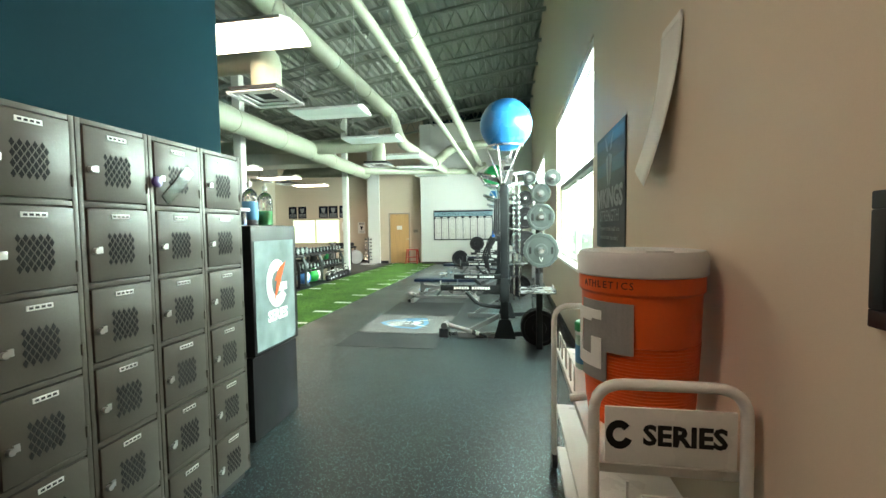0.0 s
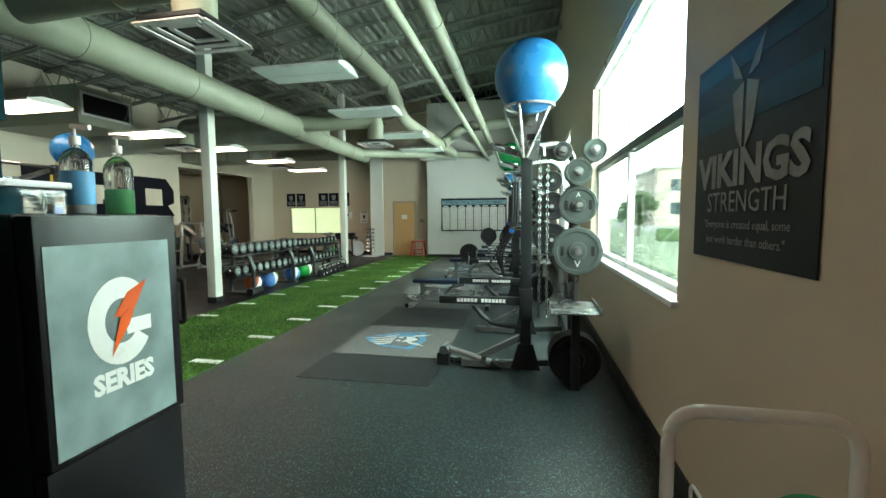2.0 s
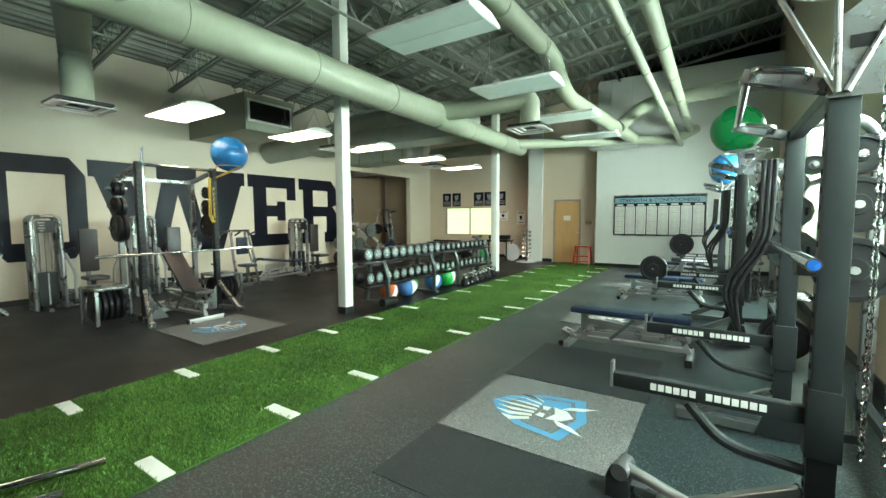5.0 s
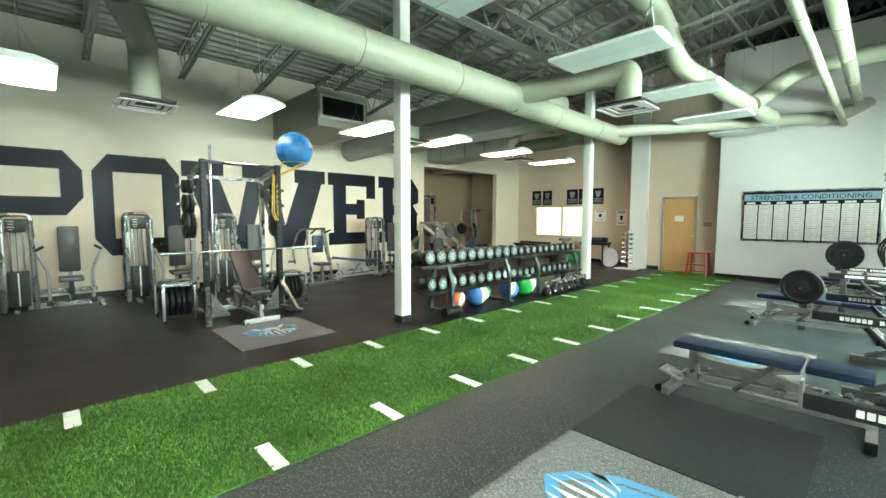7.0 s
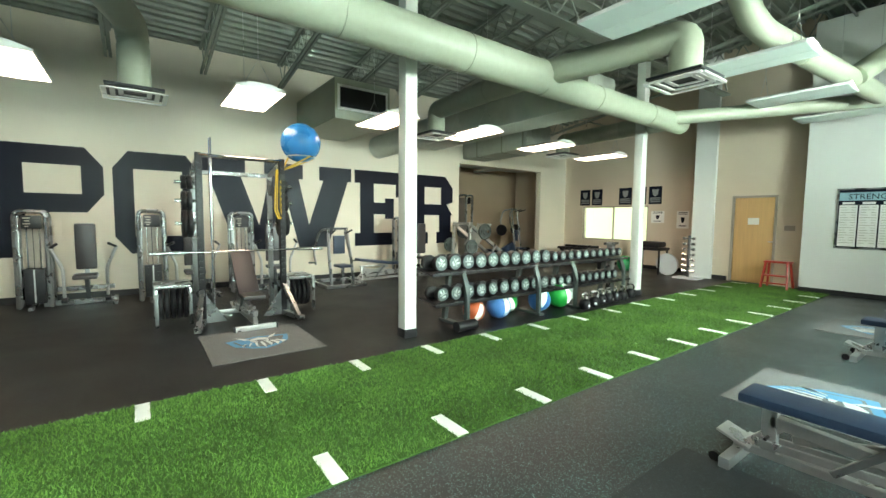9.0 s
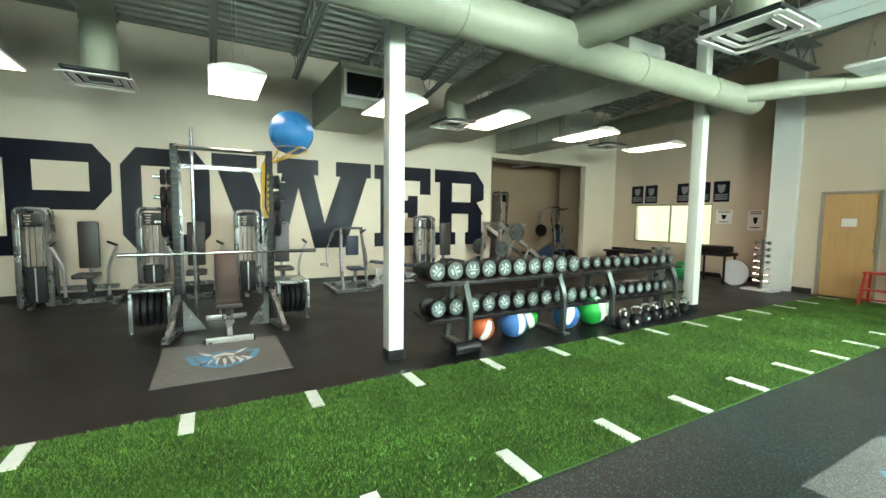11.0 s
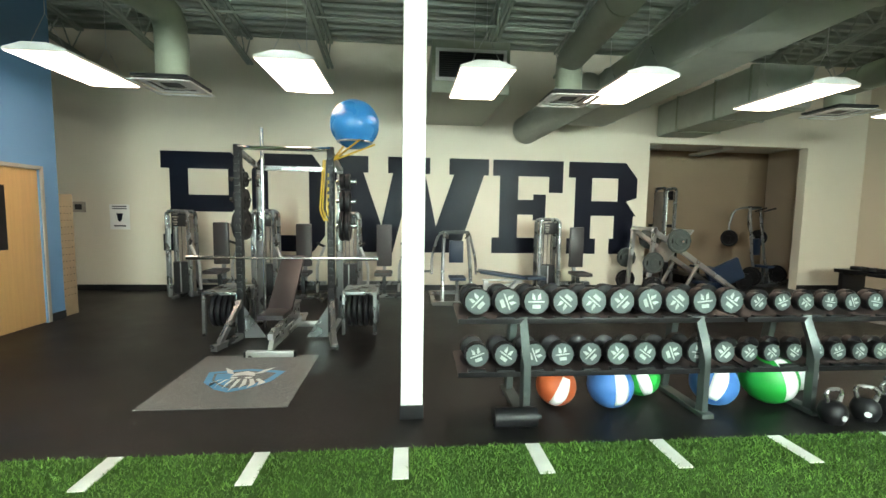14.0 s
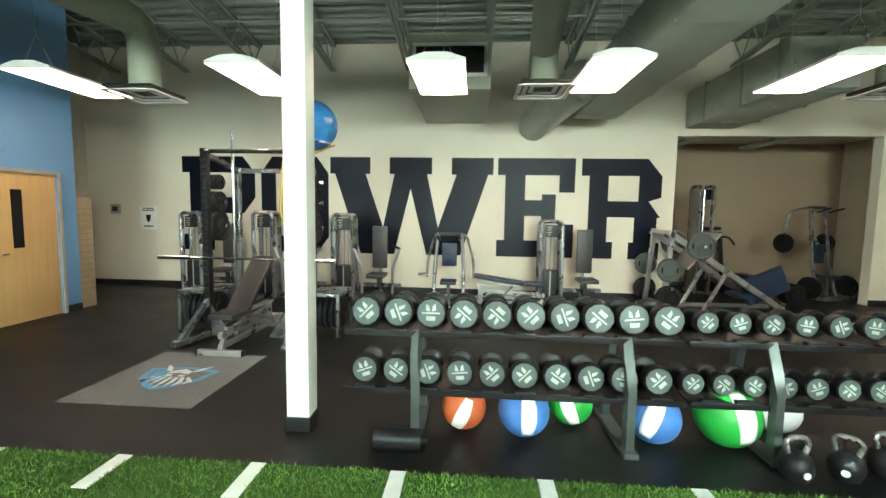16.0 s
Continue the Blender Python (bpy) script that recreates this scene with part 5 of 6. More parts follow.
def kettlebell(s):
    t = thing("kettlebell", "black cast iron kettlebell with a worn chrome handle", "kettlebell", None, "kettlebells")
    part("body", lathe(B(), ((0.05 * s, 0), (0.075 * s, 0.01), (0.098 * s, 0.07 * s), (0.1 * s, 0.1 * s), (0.085 * s, 0.155 * s), (0.05 * s, 0.185 * s), (0.02, 0.19 * s)), 24), BLACKIRON, t)
    part("handle", sweep(B(), bend([(0, -0.05 * s, 0.165 * s), (0, -0.075 * s, 0.25 * s), (0, -0.04 * s, 0.285 * s), (0, 0.04 * s, 0.285 * s), (0, 0.075 * s, 0.25 * s), (0, 0.05 * s, 0.165 * s)], 0.04), 0.0155, 10), STEEL, t)
    part("badge", rod(B(), (0.094 * s, 0, 0.08 * s), (0.102 * s, 0, 0.08 * s), 0.022, 14), LIDW, t, "pale weight badge")
    return t


kb = kettlebell(0.95)
KB = [(-5.1, 11.13), (-5.13, 11.45), (-5.2, 11.75), (-5.2, 11.98), (-5.2, 12.22), (-5.21, 12.46), (-5.24, 12.8)]
kb.matrix_basis = pose(*KB[0], 0)
for k, p in enumerate(KB[1:]):
    copy_thing(kb, pose(*p, 0, 0, 0, 25 * k - 40))
t = thing("accessory_stand", "small grey post rack of cable handles", "stand", pose(-5.75, 12.9, 0))
part("post", box(B(), -0.06, 0.06, -0.06, 0.06, 0, 1.05, 0.008), SILVER, t)
part("arm", box(B(), -0.05, 0.05, -0.2, 0.2, 1.0, 1.05, 0.006), SILVER, t)
part("base", box(B(), -0.2, 0.2, -0.2, 0.2, 0, 0.03, 0.006), SILVER, t)


# ---- machines along the lettered wall ----
def stack_machine(x, y, m2, label, height=1.55, seat=True, arms=True):
    """Selectorised machine; open weight tower at local origin facing +x, seat towards +y."""
    t = thing("weight_machine", label, "machine", pose(x, y, 0, 0, 0, m2), "weight machines")
    for dx in (-0.13, 0.13):
        part("tower_side", sweep(B(), bend([(dx, -0.17, 0.02), (dx, -0.17, height), (dx, 0.19, height), (dx, 0.21, 0.02)], 0.09), 0.034, 8), SILVER, t)
    part("front_cover", box(B(), 0.1, 0.125, -0.185, -0.125, 0.04, height - 0.07, 0.008), SILVER, t)
    part("front_cover", box(B(), 0.1, 0.125, 0.16, 0.22, 0.04, height - 0.07, 0.008), SILVER, t)
    s = part("stack_block", box(B(), -0.09, 0.09, -0.11, 0.14, 0.08, 0.64, 0.004), BLACKIRON, t)
    for k in range(13):
        part("stack_gap", box(B(), 0.088, 0.092, -0.105, 0.135, 0.115 + k * 0.04, 0.119 + k * 0.04), GRAPH, s)
    part("pin_strip", box(B(), 0.0905, 0.0945, 0.005, 0.025, 0.1, 0.63), STEEL, s, "strip of numbered pin holes")
    for dy in (-0.06, 0.09):
        part("guide_rod", rod(B(), (0, dy, 0.1), (0, dy, height - 0.06), 0.012, 10), CHROME, t)
    part("cable", rod(B(), (0.01, 0.015, 0.6), (0.01, 0.015, height - 0.1), 0.005, 6), BLACK, t)
    part("back_shroud", box(B(), -0.16, -0.145, -0.15, 0.18, 0.06, height - 0.08, 0.004), GREYF, t)
    p = part("placard", box(B(), 0.1, 0.115, -0.1, 0.14, height - 0.27, height - 0.06, 0.006), BLACK, t, "black instruction placard")
    bm = B()
    for j, (q, w) in enumerate(((0.03, 0.09), (0.075, 0.06), (0.12, 0.09), (0.16, 0.05))):
        box(bm, 0.115, 0.1165, -0.08 + 0.02 * (j % 2), -0.08 + 0.02 * (j % 2) + w, height - 0.08 - q, height - 0.062 - q)
    part("placard_print", bm, GREYF, p)
    part("base_rail", beam(B(), (0, 0.1, 0.05), (0, 1.05, 0.05), 0.08, 0.07), SILVER, t)
    part("rear_rail", beam(B(), (-0.3, 0.2, 0.24), (-0.3, 1.0, 0.24), 0.07, 0.1), SILVER, t)
    part("cross_foot", beam(B(), (-0.35, 1.02, 0.04), (0.35, 1.02, 0.04), 0.07, 0.06), SILVER, t)
    part("cross_foot", beam(B(), (-0.3, -0.02, 0.03), (0.3, -0.02, 0.03), 0.06, 0.05), SILVER, t)
    if seat:
        part("seat_post", beam(B(), (0, 0.66, 0.05), (0, 0.64, 0.45), 0.06, 0.06), GRAPH, t)
        part("seat_pad", box(B(), -0.1, 0.32, 0.48, 0.80, 0.45, 0.52, 0.025), BROWNPAD, t)
        part("back_pad", box(B(), -0.16, -0.09, 0.5, 0.78, 0.58, 1.36, 0.03), BROWNPAD, t)
        part("back_post", beam(B(), (-0.2, 0.64, 0.1), (-0.22, 0.64, 1.2), 0.06, 0.06), SILVER, t)
    if arms:
        for q, o in ((0.36, -0.14), (0.92, 0.14)):
            part("press_arm", sweep(B(), bend([(0.1, q, 0.08), (0.12, q, 0.62), (0.16, q + o, 0.98)], 0.08), 0.024, 10), STEEL, t)
            part("grip", rod(B(), (0.15, q + o, 0.97), (0.3, q + o * 0.3, 1.04), 0.022, 10), BLACK, t)
            part("arm_pivot", rod(B(), (0.1, q - 0.04, 0.1), (0.1, q + 0.04, 0.1), 0.05, 14), GRAPH, t)
    return t


stack_machine(-10.15, 3.75, 0, "silver chest press machine with a navy seat and weight stack")
stack_machine(-9.9, 5.3, 0, "silver shoulder machine with swept arms and weight stack", 1.58)
stack_machine(-9.95, 6.75, 0, "silver cable curl machine with a navy back pad", 1.56)
stack_machine(-9.95, 10.45, 0, "silver leg extension machine with navy pads", 1.5, True, False)


def row_machine(x, y, turn, label, h=1.25):
    t = thing("lever_machine", label, "machine", pose(x, y, 0, 0, 0, turn), "plate machines")
    for s in (-0.42, 0.42):
        part("base_rail", beam(B(), (-0.55, s, 0.04), (0.55, s, 0.04), 0.07, 0.06), SILVER, t)
        part("frame_post", sweep(B(), bend([(0.3, s * 0.6, 0.05), (0.15, s * 0.6, 0.6), (0.0, s * 0.5, h)], 0.2), 0.032, 8), SILVER, t)
        part("lever", sweep(B(), bend([(0.0, s * 0.5, h), (-0.3, s * 0.7, h - 0.05), (-0.35, s, h - 0.5), (-0.2, s, h - 0.8)], 0.15), 0.025, 8), SILVER, t)
        part("grip", rod(B(), (0.1, s * 0.4, h - 0.1), (0.35, s * 0.45, h - 0.02), 0.02, 10), BLACK, t)
        part("weight_peg", rod(B(), (-0.2, s, h - 0.75), (-0.2, s * 1.4, h - 0.75), 0.022, 10), CHROME, t)
    part("cross_bar", beam(B(), (-0.5, -0.42, 0.04), (-0.5, 0.42, 0.04), 0.07, 0.06), SILVER, t)
    part("cross_bar", beam(B(), (0.5, -0.42, 0.04), (0.5, 0.42, 0.04), 0.07, 0.06), SILVER, t)
    part("top_bar", beam(B(), (0.0, -0.24, h), (0.0, 0.24, h), 0.05, 0.05), GRAPH, t)
    part("chest_pad", box(B(), 0.05, 0.12, -0.13, 0.13, 0.7, 1.1, 0.02), PAD, t)
    part("seat_pad", box(B(), 0.1, 0.45, -0.14, 0.14, 0.42, 0.48, 0.02), PAD, t)
    part("seat_post", beam(B(), (0.28, 0, 0.05), (0.28, 0, 0.42), 0.06, 0.06), SILVER, t)
    return t


row_machine(-9.8, 8.7, 0, "silver plate-loaded row machine on a wide frame")
m = row_machine(-11.7, 16.2, 20, "tall plate-loaded pull-down machine in the alcove", 1.85)
for s in (-0.6, 0.6):
    plate(m, (-0.2, s, 1.1), 0.2, "y", BLACKIRON, 0.05, False)
    plate(m, (0.3, s * 0.85, 0.24), 0.225, "y", BLACKIRON, 0.05, False)
t = bench("leg_curl_bench", pose(-9.7, 9.85, 0, 0, 0, 90), "low leg curl bench with navy pads", PAD, 8)
t = thing("leg_press", "angled silver leg press sled loaded with grey plates", "machine", pose(-9.9, 13.0, 0))
for s in (-0.35, 0.35):
    part("sled_rail", beam(B(), (s, -0.7, 1.35), (s, 1.15, 0.12), 0.07, 0.09), STEEL, t)
    part("rear_post", beam(B(), (s, -0.75, 0.03), (s, -0.65, 1.4), 0.07, 0.07), STEEL, t)
    part("base_rail", beam(B(), (s, -0.9, 0.04), (s, 1.4, 0.04), 0.07, 0.06), STEEL, t)
    part("strut", beam(B(), (s, -0.1, 0.05), (s, 0.25, 0.75), 0.05, 0.05), STEEL, t)
    part("weight_horn", rod(B(), (s, -0.25, 1.15), (s * 1.7, -0.25, 1.15), 0.024, 10), CHROME, t)
    part("weight_horn", rod(B(), (s, -0.7, 0.45), (s * 1.6, -0.7, 0.45), 0.024, 10), CHROME, t)
    plate(t, (s * 1.35, -0.25, 1.15), 0.225, "x", IRON, 0.05)
    plate(t, (s * 1.35, -0.72, 0.75), 0.2, "x", IRON, 0.05)
    plate(t, (s * 1.35, -0.72, 0.3), 0.2, "x", BLACKIRON, 0.05)
part("foot_plate", beam(B(), (0, -0.35, 0.75), (0, 0.15, 1.35), 0.6, 0.03), STEEL, t)
part("back_pad", beam(B(), (0, 0.75, 0.32), (0, 1.4, 0.62), 0.45, 0.08, 0.02), PAD, t)
part("seat_pad", box(B(), -0.22, 0.22, 0.55, 0.8, 0.26, 0.34, 0.02), PAD, t)
part("cross_bar", beam(B(), (-0.35, -0.68, 1.36), (0.35, -0.68, 1.36), 0.06, 0.06), STEEL, t)
stack_machine(-11.6, 13.85, 90, "tall cable tower in the alcove", 2.25, False, False)
t = thing("treadmill", "black exercise treadmill in the alcove", "treadmill", pose(-12.4, 14.75, 0))
part("deck", box(B(), -0.8, 0.8, -0.35, 0.35, 0.0, 0.2, 0.02), BLACK, t)
for s in (-0.33, 0.33):
    part("upright", beam(B(), (-0.5, s, 0.15), (-0.7, s, 1.25), 0.07, 0.09), GRAPH, t)
    part("handrail", sweep(B(), bend([(-0.68, s, 1.15), (-0.3, s, 1.15), (-0.1, s, 1.0)], 0.1), 0.025, 8), GRAPH, t)
part("console", beam(B(), (-0.72, -0.3, 1.35), (-0.72, 0.3, 1.35), 0.08, 0.3, 0.02), BLACK, t)
t = thing("weight_bench", "low black bench frame with plates in the alcove", "bench", pose(-10.9, 14.6, 0))
part("pad", box(B(), -0.6, 0.5, -0.14, 0.14, 0.42, 0.48, 0.02), PAD, t)
for x in (-0.5, 0.4):
    part("leg", box(B(), x - 0.03, x + 0.03, -0.25, 0.25, 0.0, 0.06, 0.005), SILVER, t)
    part("post", box(B(), x - 0.03, x + 0.03, -0.03, 0.03, 0.06, 0.42, 0.005), SILVER, t)
for k in range(4):
    plate(t, (0.1 + 0.06 * k, 0.5, 0.2), 0.2, "x", BLACKIRON, 0.05, False)

for y in (13.6, 15.4):
    t = thing("alcove_light", "flat unlit ceiling light in the alcove", "light", pose(-12.3, y, 3.2), "alcove lights")
    for x in (-0.4, 0.4):
        part("hanger", rod(B(), (x, 0, 0.05), (x, 0, 0.21), 0.006, 6), STEEL, t)
    part("housing", box(B(), -0.6, 0.6, -0.15, 0.15, 0.02, 0.06, 0.008), WHITE, t)
    part("lens", box(B(), -0.58, 0.58, -0.13, 0.13, 0, 0.02, 0.004), LAMPOFF, t, "pale unlit lens")

# ---- far end ----
def swing_door(name, x0, x1, y, h, face, label, lite):
    t = thing(name, label, "door")
    t["kind"] = "structure"
    s = face
    for a, b in ((x0, x0 + 0.05), (x1 - 0.05, x1)):
        part("door_frame", box(B(), a, b, min(y - s * 0.1, y + s * 0.015), max(y - s * 0.1, y + s * 0.015), 0, h, 0.003), GREYF, t)
    part("door_frame", box(B(), x0 + 0.05, x1 - 0.05, min(y - s * 0.1, y + s * 0.015), max(y - s * 0.1, y + s * 0.015), h - 0.05, h, 0.003), GREYF, t)
    yl = y - s * 0.045
    part("leaf", box(B(), x0 + 0.053, x1 - 0.053, yl - 0.022, yl + 0.022, 0.008, h - 0.053, 0.002), WOOD, t, "maple veneer door leaf")
    return t, yl + s * 0.022


d, yf = swing_door("door_1", -5.12, -4.2, 17.15, 2.12, -1, "closed maple door with a paper notice", False)
part("notice", box(B(), -4.78, -4.55, yf - 0.004, yf - 0.001, 1.42, 1.58), PAPER, d, "white paper notice")
part("door_handle", rod(B(), (-4.34, yf - 0.05, 1.02), (-4.24, yf - 0.05, 1.02), 0.01, 8), STEEL, d)
d, yf = swing_door("door_2", -8.38, -7.33, 2.9, 2.13, 1, "closed maple door with a narrow dark window in a blue wall", True)
part("lite", box(B(), -7.84, -7.7, yf + 0.001, yf + 0.006, 1.05, 1.85), BLACK, d, "narrow dark vision pane")
part("door_handle", rod(B(), (-7.6, yf + 0.05, 0.98), (-7.48, yf + 0.05, 0.98), 0.011, 8), STEEL, d)
part("rose", rod(B(), (-7.48, yf, 0.98), (-7.48, yf + 0.05, 0.98), 0.02, 12), STEEL, d)
t = thing("perforated_cabinet", "tan perforated metal cabinet beside the blue wall", "cabinet", pose(-8.78, 2.5, 0))
part("body", box(B(), -0.14, 0.14, -0.4, 0.36, 0, 1.78, 0.006), material("tan_enamel", (0.36, 0.27, 0.17), 0.45), t)
bm = B()
for i in range(4):
    for j in range(14):
        rod(bm, (-0.09 + i * 0.06, 0.36, 0.3 + j * 0.1), (-0.09 + i * 0.06, 0.3625, 0.3 + j * 0.1), 0.008, 6)
part("perforation", bm, HOLE, t, "rows of round holes")


def notice(x, y, z, w, h, nrm, label="white paper notice with a small dark crest"):
    t = thing("notice", label, "notice", pose(x, y, z, 0, 0, nrm))
    part("sheet", box(B(), 0, 0.003, -w / 2, w / 2, -h / 2, h / 2), PAPER, t)
    bm = B()
    for k in range(2):
        box(bm, 0.003, 0.0045, -w * 0.36, w * 0.36, h * (0.4 - 0.09 * k), h * (0.44 - 0.09 * k))
    box(bm, 0.003, 0.0045, -w * 0.3, w * 0.3, -h * 0.38, -h * 0.33)
    slab(bm, [(0.003, -w * 0.16, h * 0.14), (0.003, w * 0.16, h * 0.14), (0.003, w * 0.1, -h * 0.12), (0.003, 0, -h * 0.2), (0.003, -w * 0.1, -h * 0.12)], (0.0015, 0, 0))
    part("print", bm, NAVY, t, "dark bars and crest")


notice(XP + 0.001, 2.32, 1.42, 0.36, 0.48, 0)
notice(-6.62, 17.899, 1.52, 0.34, 0.5, -90)
notice(-6.15, 17.899, 1.55, 0.14, 0.2, -90, "small white paper notice")
notice(-7.35, 17.899, 1.6, 0.4, 0.36, -90, "plain white paper sheet")
t = thing("call_box", "small grey wall box with a switch", "switch", pose(XP, 1.62, 1.6))
part("box", box(B(), 0, 0.05, -0.1, 0.1, -0.1, 0.1, 0.008), GREYF, t)
part("panel", box(B(), 0.05, 0.053, -0.06, 0.06, -0.05, 0.05), BLACK, t)
t = thing("wall_plate", "small grey room sign beside the door", "sign", pose(-3.95, 17.15, 1.35))
part("plate", box(B(), -0.1, 0.1, -0.012, 0, -0.06, 0.06, 0.003), GREYF, t)

t = thing("window_3", "interior window onto a bright room, dark frame", "window")
t["kind"] = "structure"
bm = B()
for z in (0.82, 1.91):
    box(bm, -10.0, -7.65, 17.92, 17.98, z, z + 0.04, 0.004)
for x in (-10.0, -8.86, -7.69):
    box(bm, x, x + 0.04, 17.923, 17.977, 0.86, 1.91, 0.004)
part("window_frame", bm, GREYF, t)
for a, b in ((-9.96, -8.86), (-8.82, -7.69)):
    g = part("pane", box(B(), a, b, 17.945, 17.952, 0.86, 1.91), GLASS, t, "", False)
    g.visible_shadow = False
structure("backdrop", box(B(), -10.3, -7.3, 18.55, 18.6, 0.3, 2.4), glowing("lit_room_beyond", (0.95, 0.90, 0.45), 0.55), "bright yellowish room beyond the window", "backdrop")
for x, w in ((-9.92, 0.4), (-9.45, 0.4), (-8.42, 0.44), (-7.95, 0.44), (-7.45, 0.4)):
    t = thing("small_poster", "dark poster with a pale shield crest and bars", "poster", pose(x, 17.899, 2.26), "posters over the window")
    part("sheet", box(B(), -w / 2, w / 2, -0.004, 0, -0.27, 0.27), NAVY, t)
    bm = B()
    slab(bm, [(-0.1, -0.005, 0.18), (0.1, -0.005, 0.18), (0.08, -0.005, 0.02), (0, -0.005, -0.05), (-0.08, -0.005, 0.02)], (0, -0.001, 0))
    for k in range(3):
        box(bm, -w * 0.4, w * 0.4, -0.006, -0.004, -0.1 - 0.055 * k, -0.07 - 0.055 * k)
    part("print", bm, PG, t, "pale crest and bars")

t = thing("record_board", "framed white strength and conditioning record board", "board", pose(-1.88, YB, 1.57))
part("frame", box(B(), -1.2, 1.2, -0.03, 0, -0.6, 0.6, 0.006), SILVER, t)
part("panel", box(B(), -1.17, 1.17, -0.034, -0.03, -0.57, 0.57), NAVY, t)
part("header", box(B(), -1.16, 1.16, -0.037, -0.034, 0.36, 0.52), material("pale_blue_print", (0.25, 0.42, 0.5), 0.4), t, "pale blue header strip")
words("text", "STRENGTH & CONDITIONING", 0.15, NAVY, t, pose(0, -0.0375, 0.43, 90, 0, 0), 0.0008)
for k in range(8):
    x = -1.15 + k * 0.289
    c = part("column", box(B(), x, x + 0.265, -0.037, -0.034, -0.55, 0.27), PAPER, t, "white record column")
    part("heading", box(B(), x + 0.04, x + 0.22, -0.0375, -0.034, 0.285, 0.33), PAPER, t)
    bm = B()
    for j in range(15):
        box(bm, x + 0.02, x + 0.1 + 0.03 * ((j * 7 + k) % 3), -0.0376, -0.037, 0.22 - j * 0.05, 0.228 - j * 0.05)
        box(bm, x + 0.17, x + 0.24, -0.0376, -0.037, 0.22 - j * 0.05, 0.228 - j * 0.05)
    part("rows", bm, GREYF, c, "small illegible record lines")

t = thing("step_stool", "red steel two-step stool by the door", "stool", pose(-3.98, 16.62, 0))
for x in (-0.24, 0.24):
    for y, tx in ((-0.22, 0.04), (0.22, 0.0)):
        part("leg", beam(B(), (x, y, 0), (x * 0.8, y * 0.5, 0.6), 0.04, 0.04), REDP, t)
part("top_step", box(B(), -0.24, 0.24, -0.12, 0.14, 0.58, 0.62, 0.01), REDP, t)
part("lower_step", box(B(), -0.23, 0.23, -0.24, -0.06, 0.29, 0.32, 0.01), REDP, t)
part("stretcher", box(B(), -0.22, 0.22, -0.21, -0.18, 0.12, 0.15, 0.006), REDP, t)
t = thing("dumbbell_tree", "chrome upright tree of small dumbbells", "rack", pose(-5.85, 16.6, 0))
part("base", box(B(), -0.3, 0.3, -0.2, 0.2, 0, 0.04, 0.01), LIDW, t)
part("post", beam(B(), (0, 0, 0), (0, 0, 1.12), 0.06, 0.05), SILVER, t)
for k in range(7):
    z = 0.2 + k * 0.14
    part("bar", rod(B(), (-0.12, 0, z), (0.12, 0, z), 0.016, 10), CHROME, t)
    for s in (-0.12, 0.12):
        part("head", rod(B(), (s - 0.03, 0, z), (s + 0.03, 0, z), 0.04, 10), CHROME, t)
t = thing("utility_rack", "black steel trolley with bags beside the wall", "trolley", pose(-7.0, 16.9, 0))
for x in (-0.35, 0.35):
    for y in (-0.22, 0.22):
        part("leg", box(B(), x - 0.02, x + 0.02, y - 0.02, y + 0.02, 0, 0.72, 0.003), BLACK, t)
part("top", box(B(), -0.4, 0.4, -0.27, 0.27, 0.66, 0.74, 0.01), BLACK, t)
part("bag", box(B(), -0.36, 0.34, -0.22, 0.2, 0.74, 0.9, 0.05), BLACKIRON, t, "black soft bag")
part("disc", lathe(B(), ((0.05, -0.03), (0.29, -0.03), (0.3, 0), (0.29, 0.03), (0.05, 0.03)), 28, (0.52, -0.1, 0.3), "y"), LIDW, t, "pale round balance disc")
ball("exercise_ball", "green half ball on the floor by the wall", -7.75, 16.9, 0.2, 0.24, BALLG)
t = thing("weight_table", "long low black rack of plates under the window", "rack", pose(-9.0, 16.6, 0))
part("top", box(B(), -0.8, 0.8, -0.3, 0.3, 0.55, 0.62, 0.01), BLACK, t)
for x in (-0.7, 0.7):
    part("leg", box(B(), x - 0.04, x + 0.04, -0.25, 0.25, 0, 0.55, 0.006), BLACK, t)
for k in range(5):
    plate(t, (-0.5 + 0.24 * k, -0.1, 0.66), 0.13, "z", BLACKIRON, 0.06, False)

# ---- outside the windows ----
GRASS = material("lawn", (0.38, 0.46, 0.31), 0.9, 0, 0.3, 0.3, 0.3, 20)
structure("ground", box(B(), 1.06, 900, -600, 900, -0.5, -0.3), GRASS, "pale lawn outside reaching the horizon", "ground")
structure("road", box(B(), 14, 22, -600, 900, -0.3, -0.29), material("pale_concrete", (0.5, 0.49, 0.46), 0.8), "pale concrete drive", "road")
t = thing("house", "far pale office building with rows of windows", "building", pose(44, 88, -0.3, 0, 0, 90))
part("wall", box(B(), -8, 8, -22, 22, 0, 10), material("pale_brick", (0.60, 0.52, 0.46), 0.8), t)
part("roof", box(B(), -8.4, 8.4, -22.4, 22.4, 10, 10.6), WHITE, t)
DARKG = material("dark_glazing", (0.05, 0.08, 0.09), 0.15)
for k in range(9):
    for j in range(2):
        part("window", box(B(), -8.05, -7.98, -20 + k * 4.7, -18 + k * 4.7, 2 + j * 4, 4 + j * 4), DARKG, t)
        part("window", box(B(), -7 + k * 1.6, -6 + k * 1.6, -22.05, -21.98, 2 + j * 4, 4 + j * 4), DARKG, t)
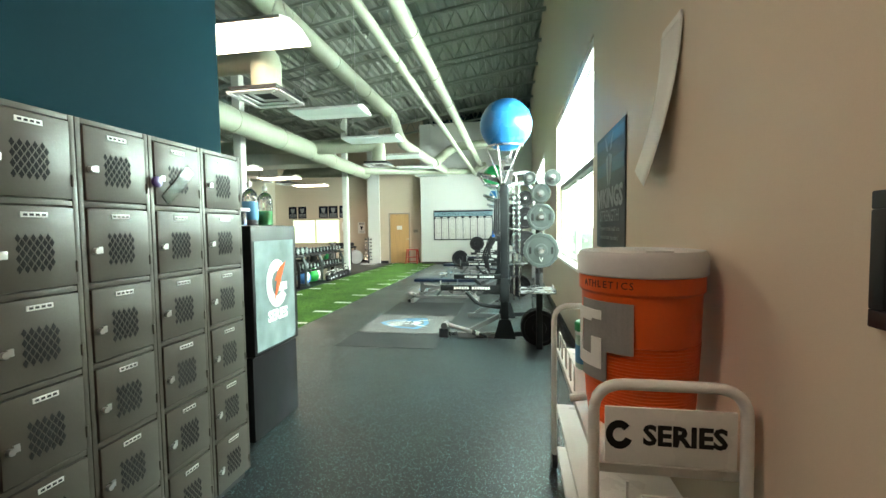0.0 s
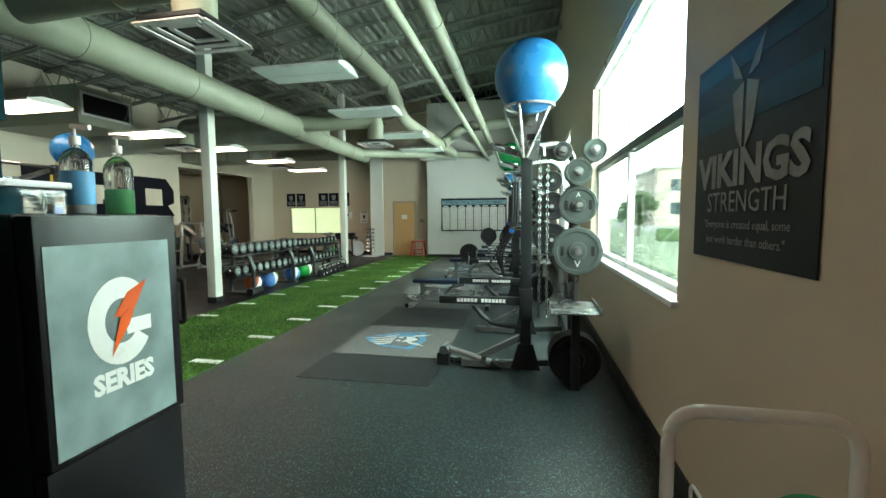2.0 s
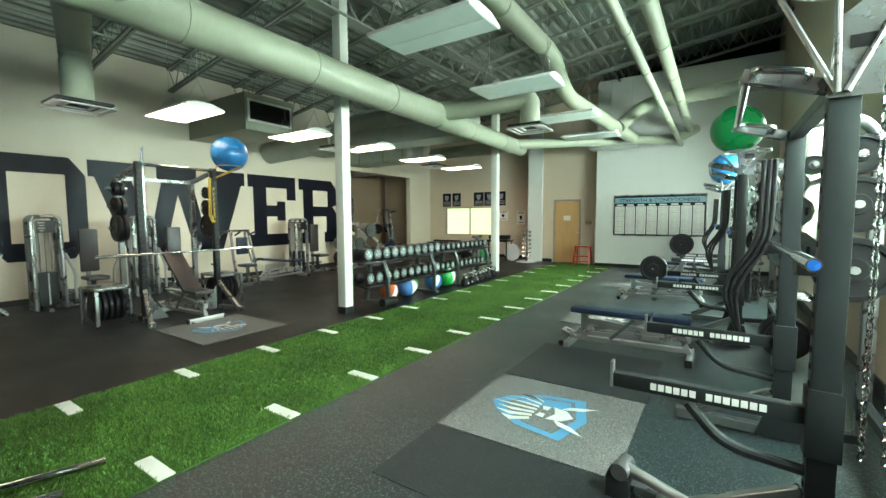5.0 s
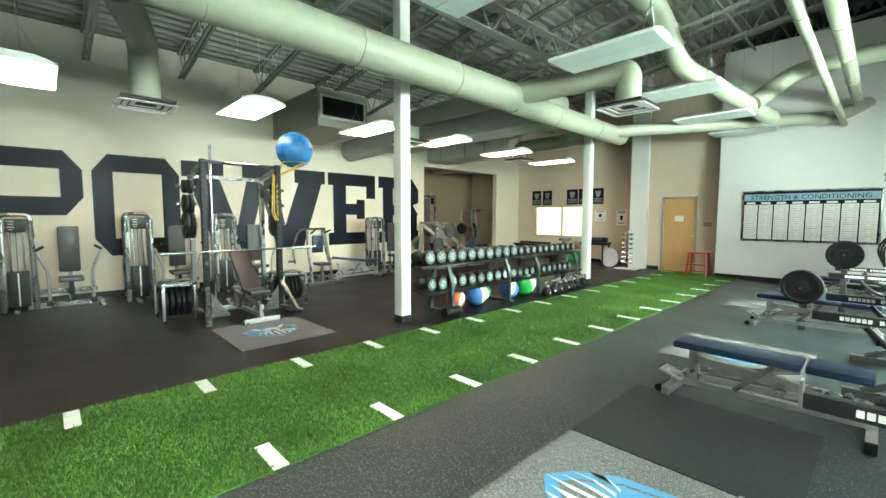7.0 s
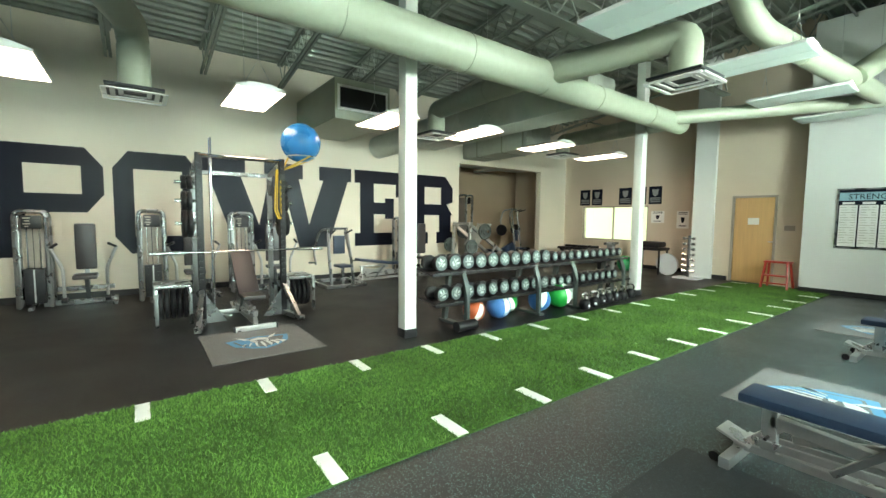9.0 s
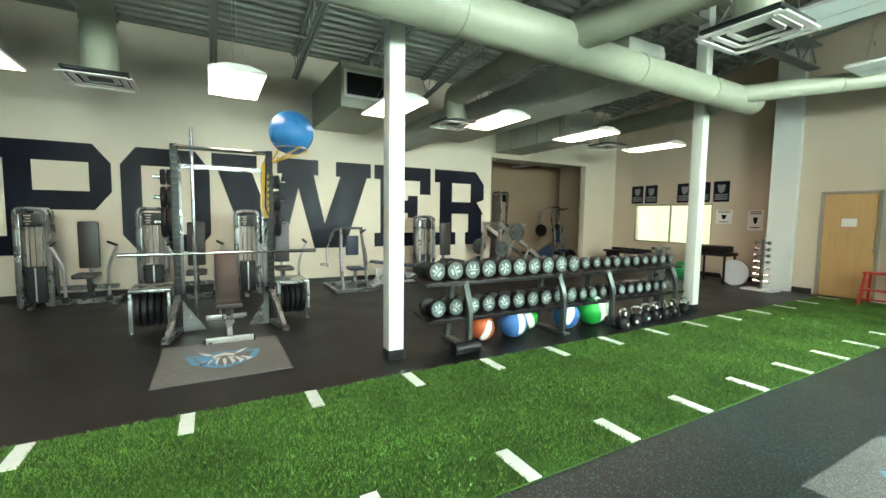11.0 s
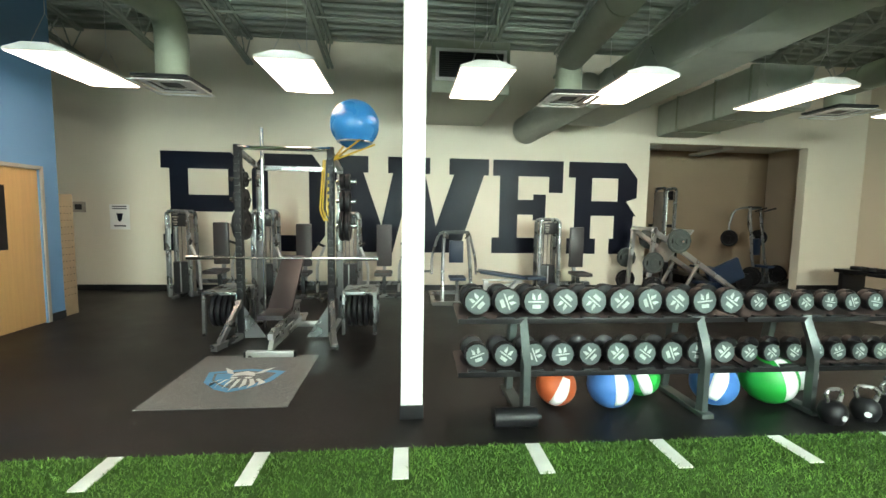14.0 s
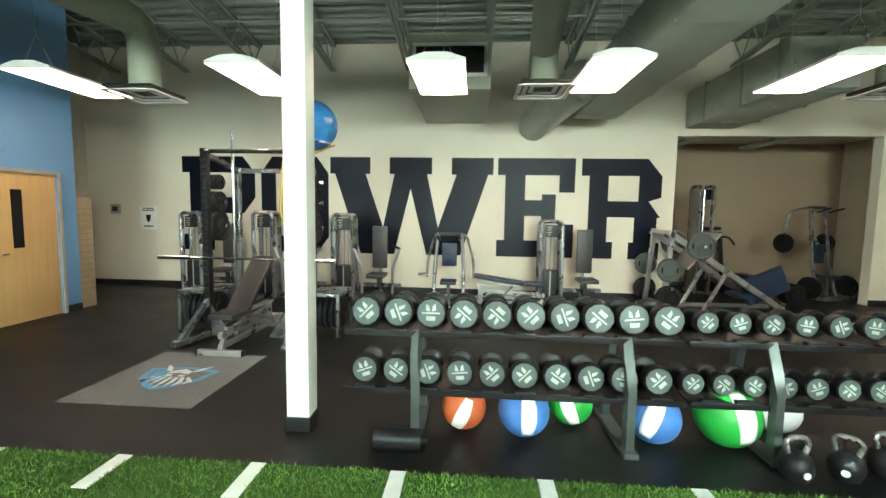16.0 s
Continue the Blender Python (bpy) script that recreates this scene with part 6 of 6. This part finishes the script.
LEAF = material("tree_leaf", (0.12, 0.2, 0.08), 0.7, 0, 0.4, 1, 0, 10, each=0.2)
BARK = material("bark", (0.10, 0.07, 0.05), 0.9, 0, 0.3, 6, 0.5, 30)


def tree(x, y, h, seed):
    t = thing("tree", "leafy young street tree on the lawn", "tree", pose(x, y, -0.3), "trees outside")
    R = random.Random(seed)
    bm = B()
    rod(bm, (0, 0, 0), (0, 0, h * 0.5), 0.12, 10, 0.07)
    for k in range(6):
        a = k * 1.05 + R.random()
        rod(bm, (0, 0, h * (0.3 + 0.03 * k)), (math.cos(a) * h * 0.25, math.sin(a) * h * 0.25, h * (0.55 + 0.06 * k)), 0.05, 7, 0.015)
    part("trunk", bm, BARK, t)
    g = np.random.default_rng(seed)
    n = 2600
    c = g.normal(0, 1, (14, 3)) * (h * 0.17, h * 0.17, h * 0.13) + (0, 0, h * 0.66)
    p = c[g.integers(0, 14, n)] + g.normal(0, h * 0.065, (n, 3))
    u, w = g.normal(0, 0.09, (n, 3)), g.normal(0, 0.09, (n, 3))
    v = np.stack([p - u, p + w, p + u, p - w], 1).reshape(-1, 3)
    me = bpy.data.meshes.new("crown")
    me.from_pydata(v.tolist(), [], np.arange(4 * n).reshape(-1, 4).tolist())
    me.materials.append(LEAF)
    ob = new("crown", me)
    ob.parent = t
    return t


for k, (x, y, h) in enumerate(((20, 34, 5.5), (30, 33, 7), (11, 27, 4.2), (26, 52, 6.5), (36, 44, 7), (9.5, 40, 4.5), (46, 30, 8))):
    tree(x, y, h, k + 2)
for k, (x, y) in enumerate(((17, 26), (24, 30), (12, 33))):
    structure("hedge", box(B(), x - 3, x + 3, y - 0.5, y + 0.5, -0.3, 0.6, 0.2), LEAF, "low clipped hedge on the lawn", "hedge")
structure("backdrop", box(B(), 140, 141, -250, 420, -20, 140), glowing("hazy_white_sky", (0.93, 1.0, 0.98), 4.0), "hazy white sky far beyond the lawn", "backdrop")
structure("backdrop", box(B(), -200, 140, 420, 421, -20, 140), bpy.data.materials["hazy_white_sky"], "hazy white sky far beyond the lawn", "backdrop")
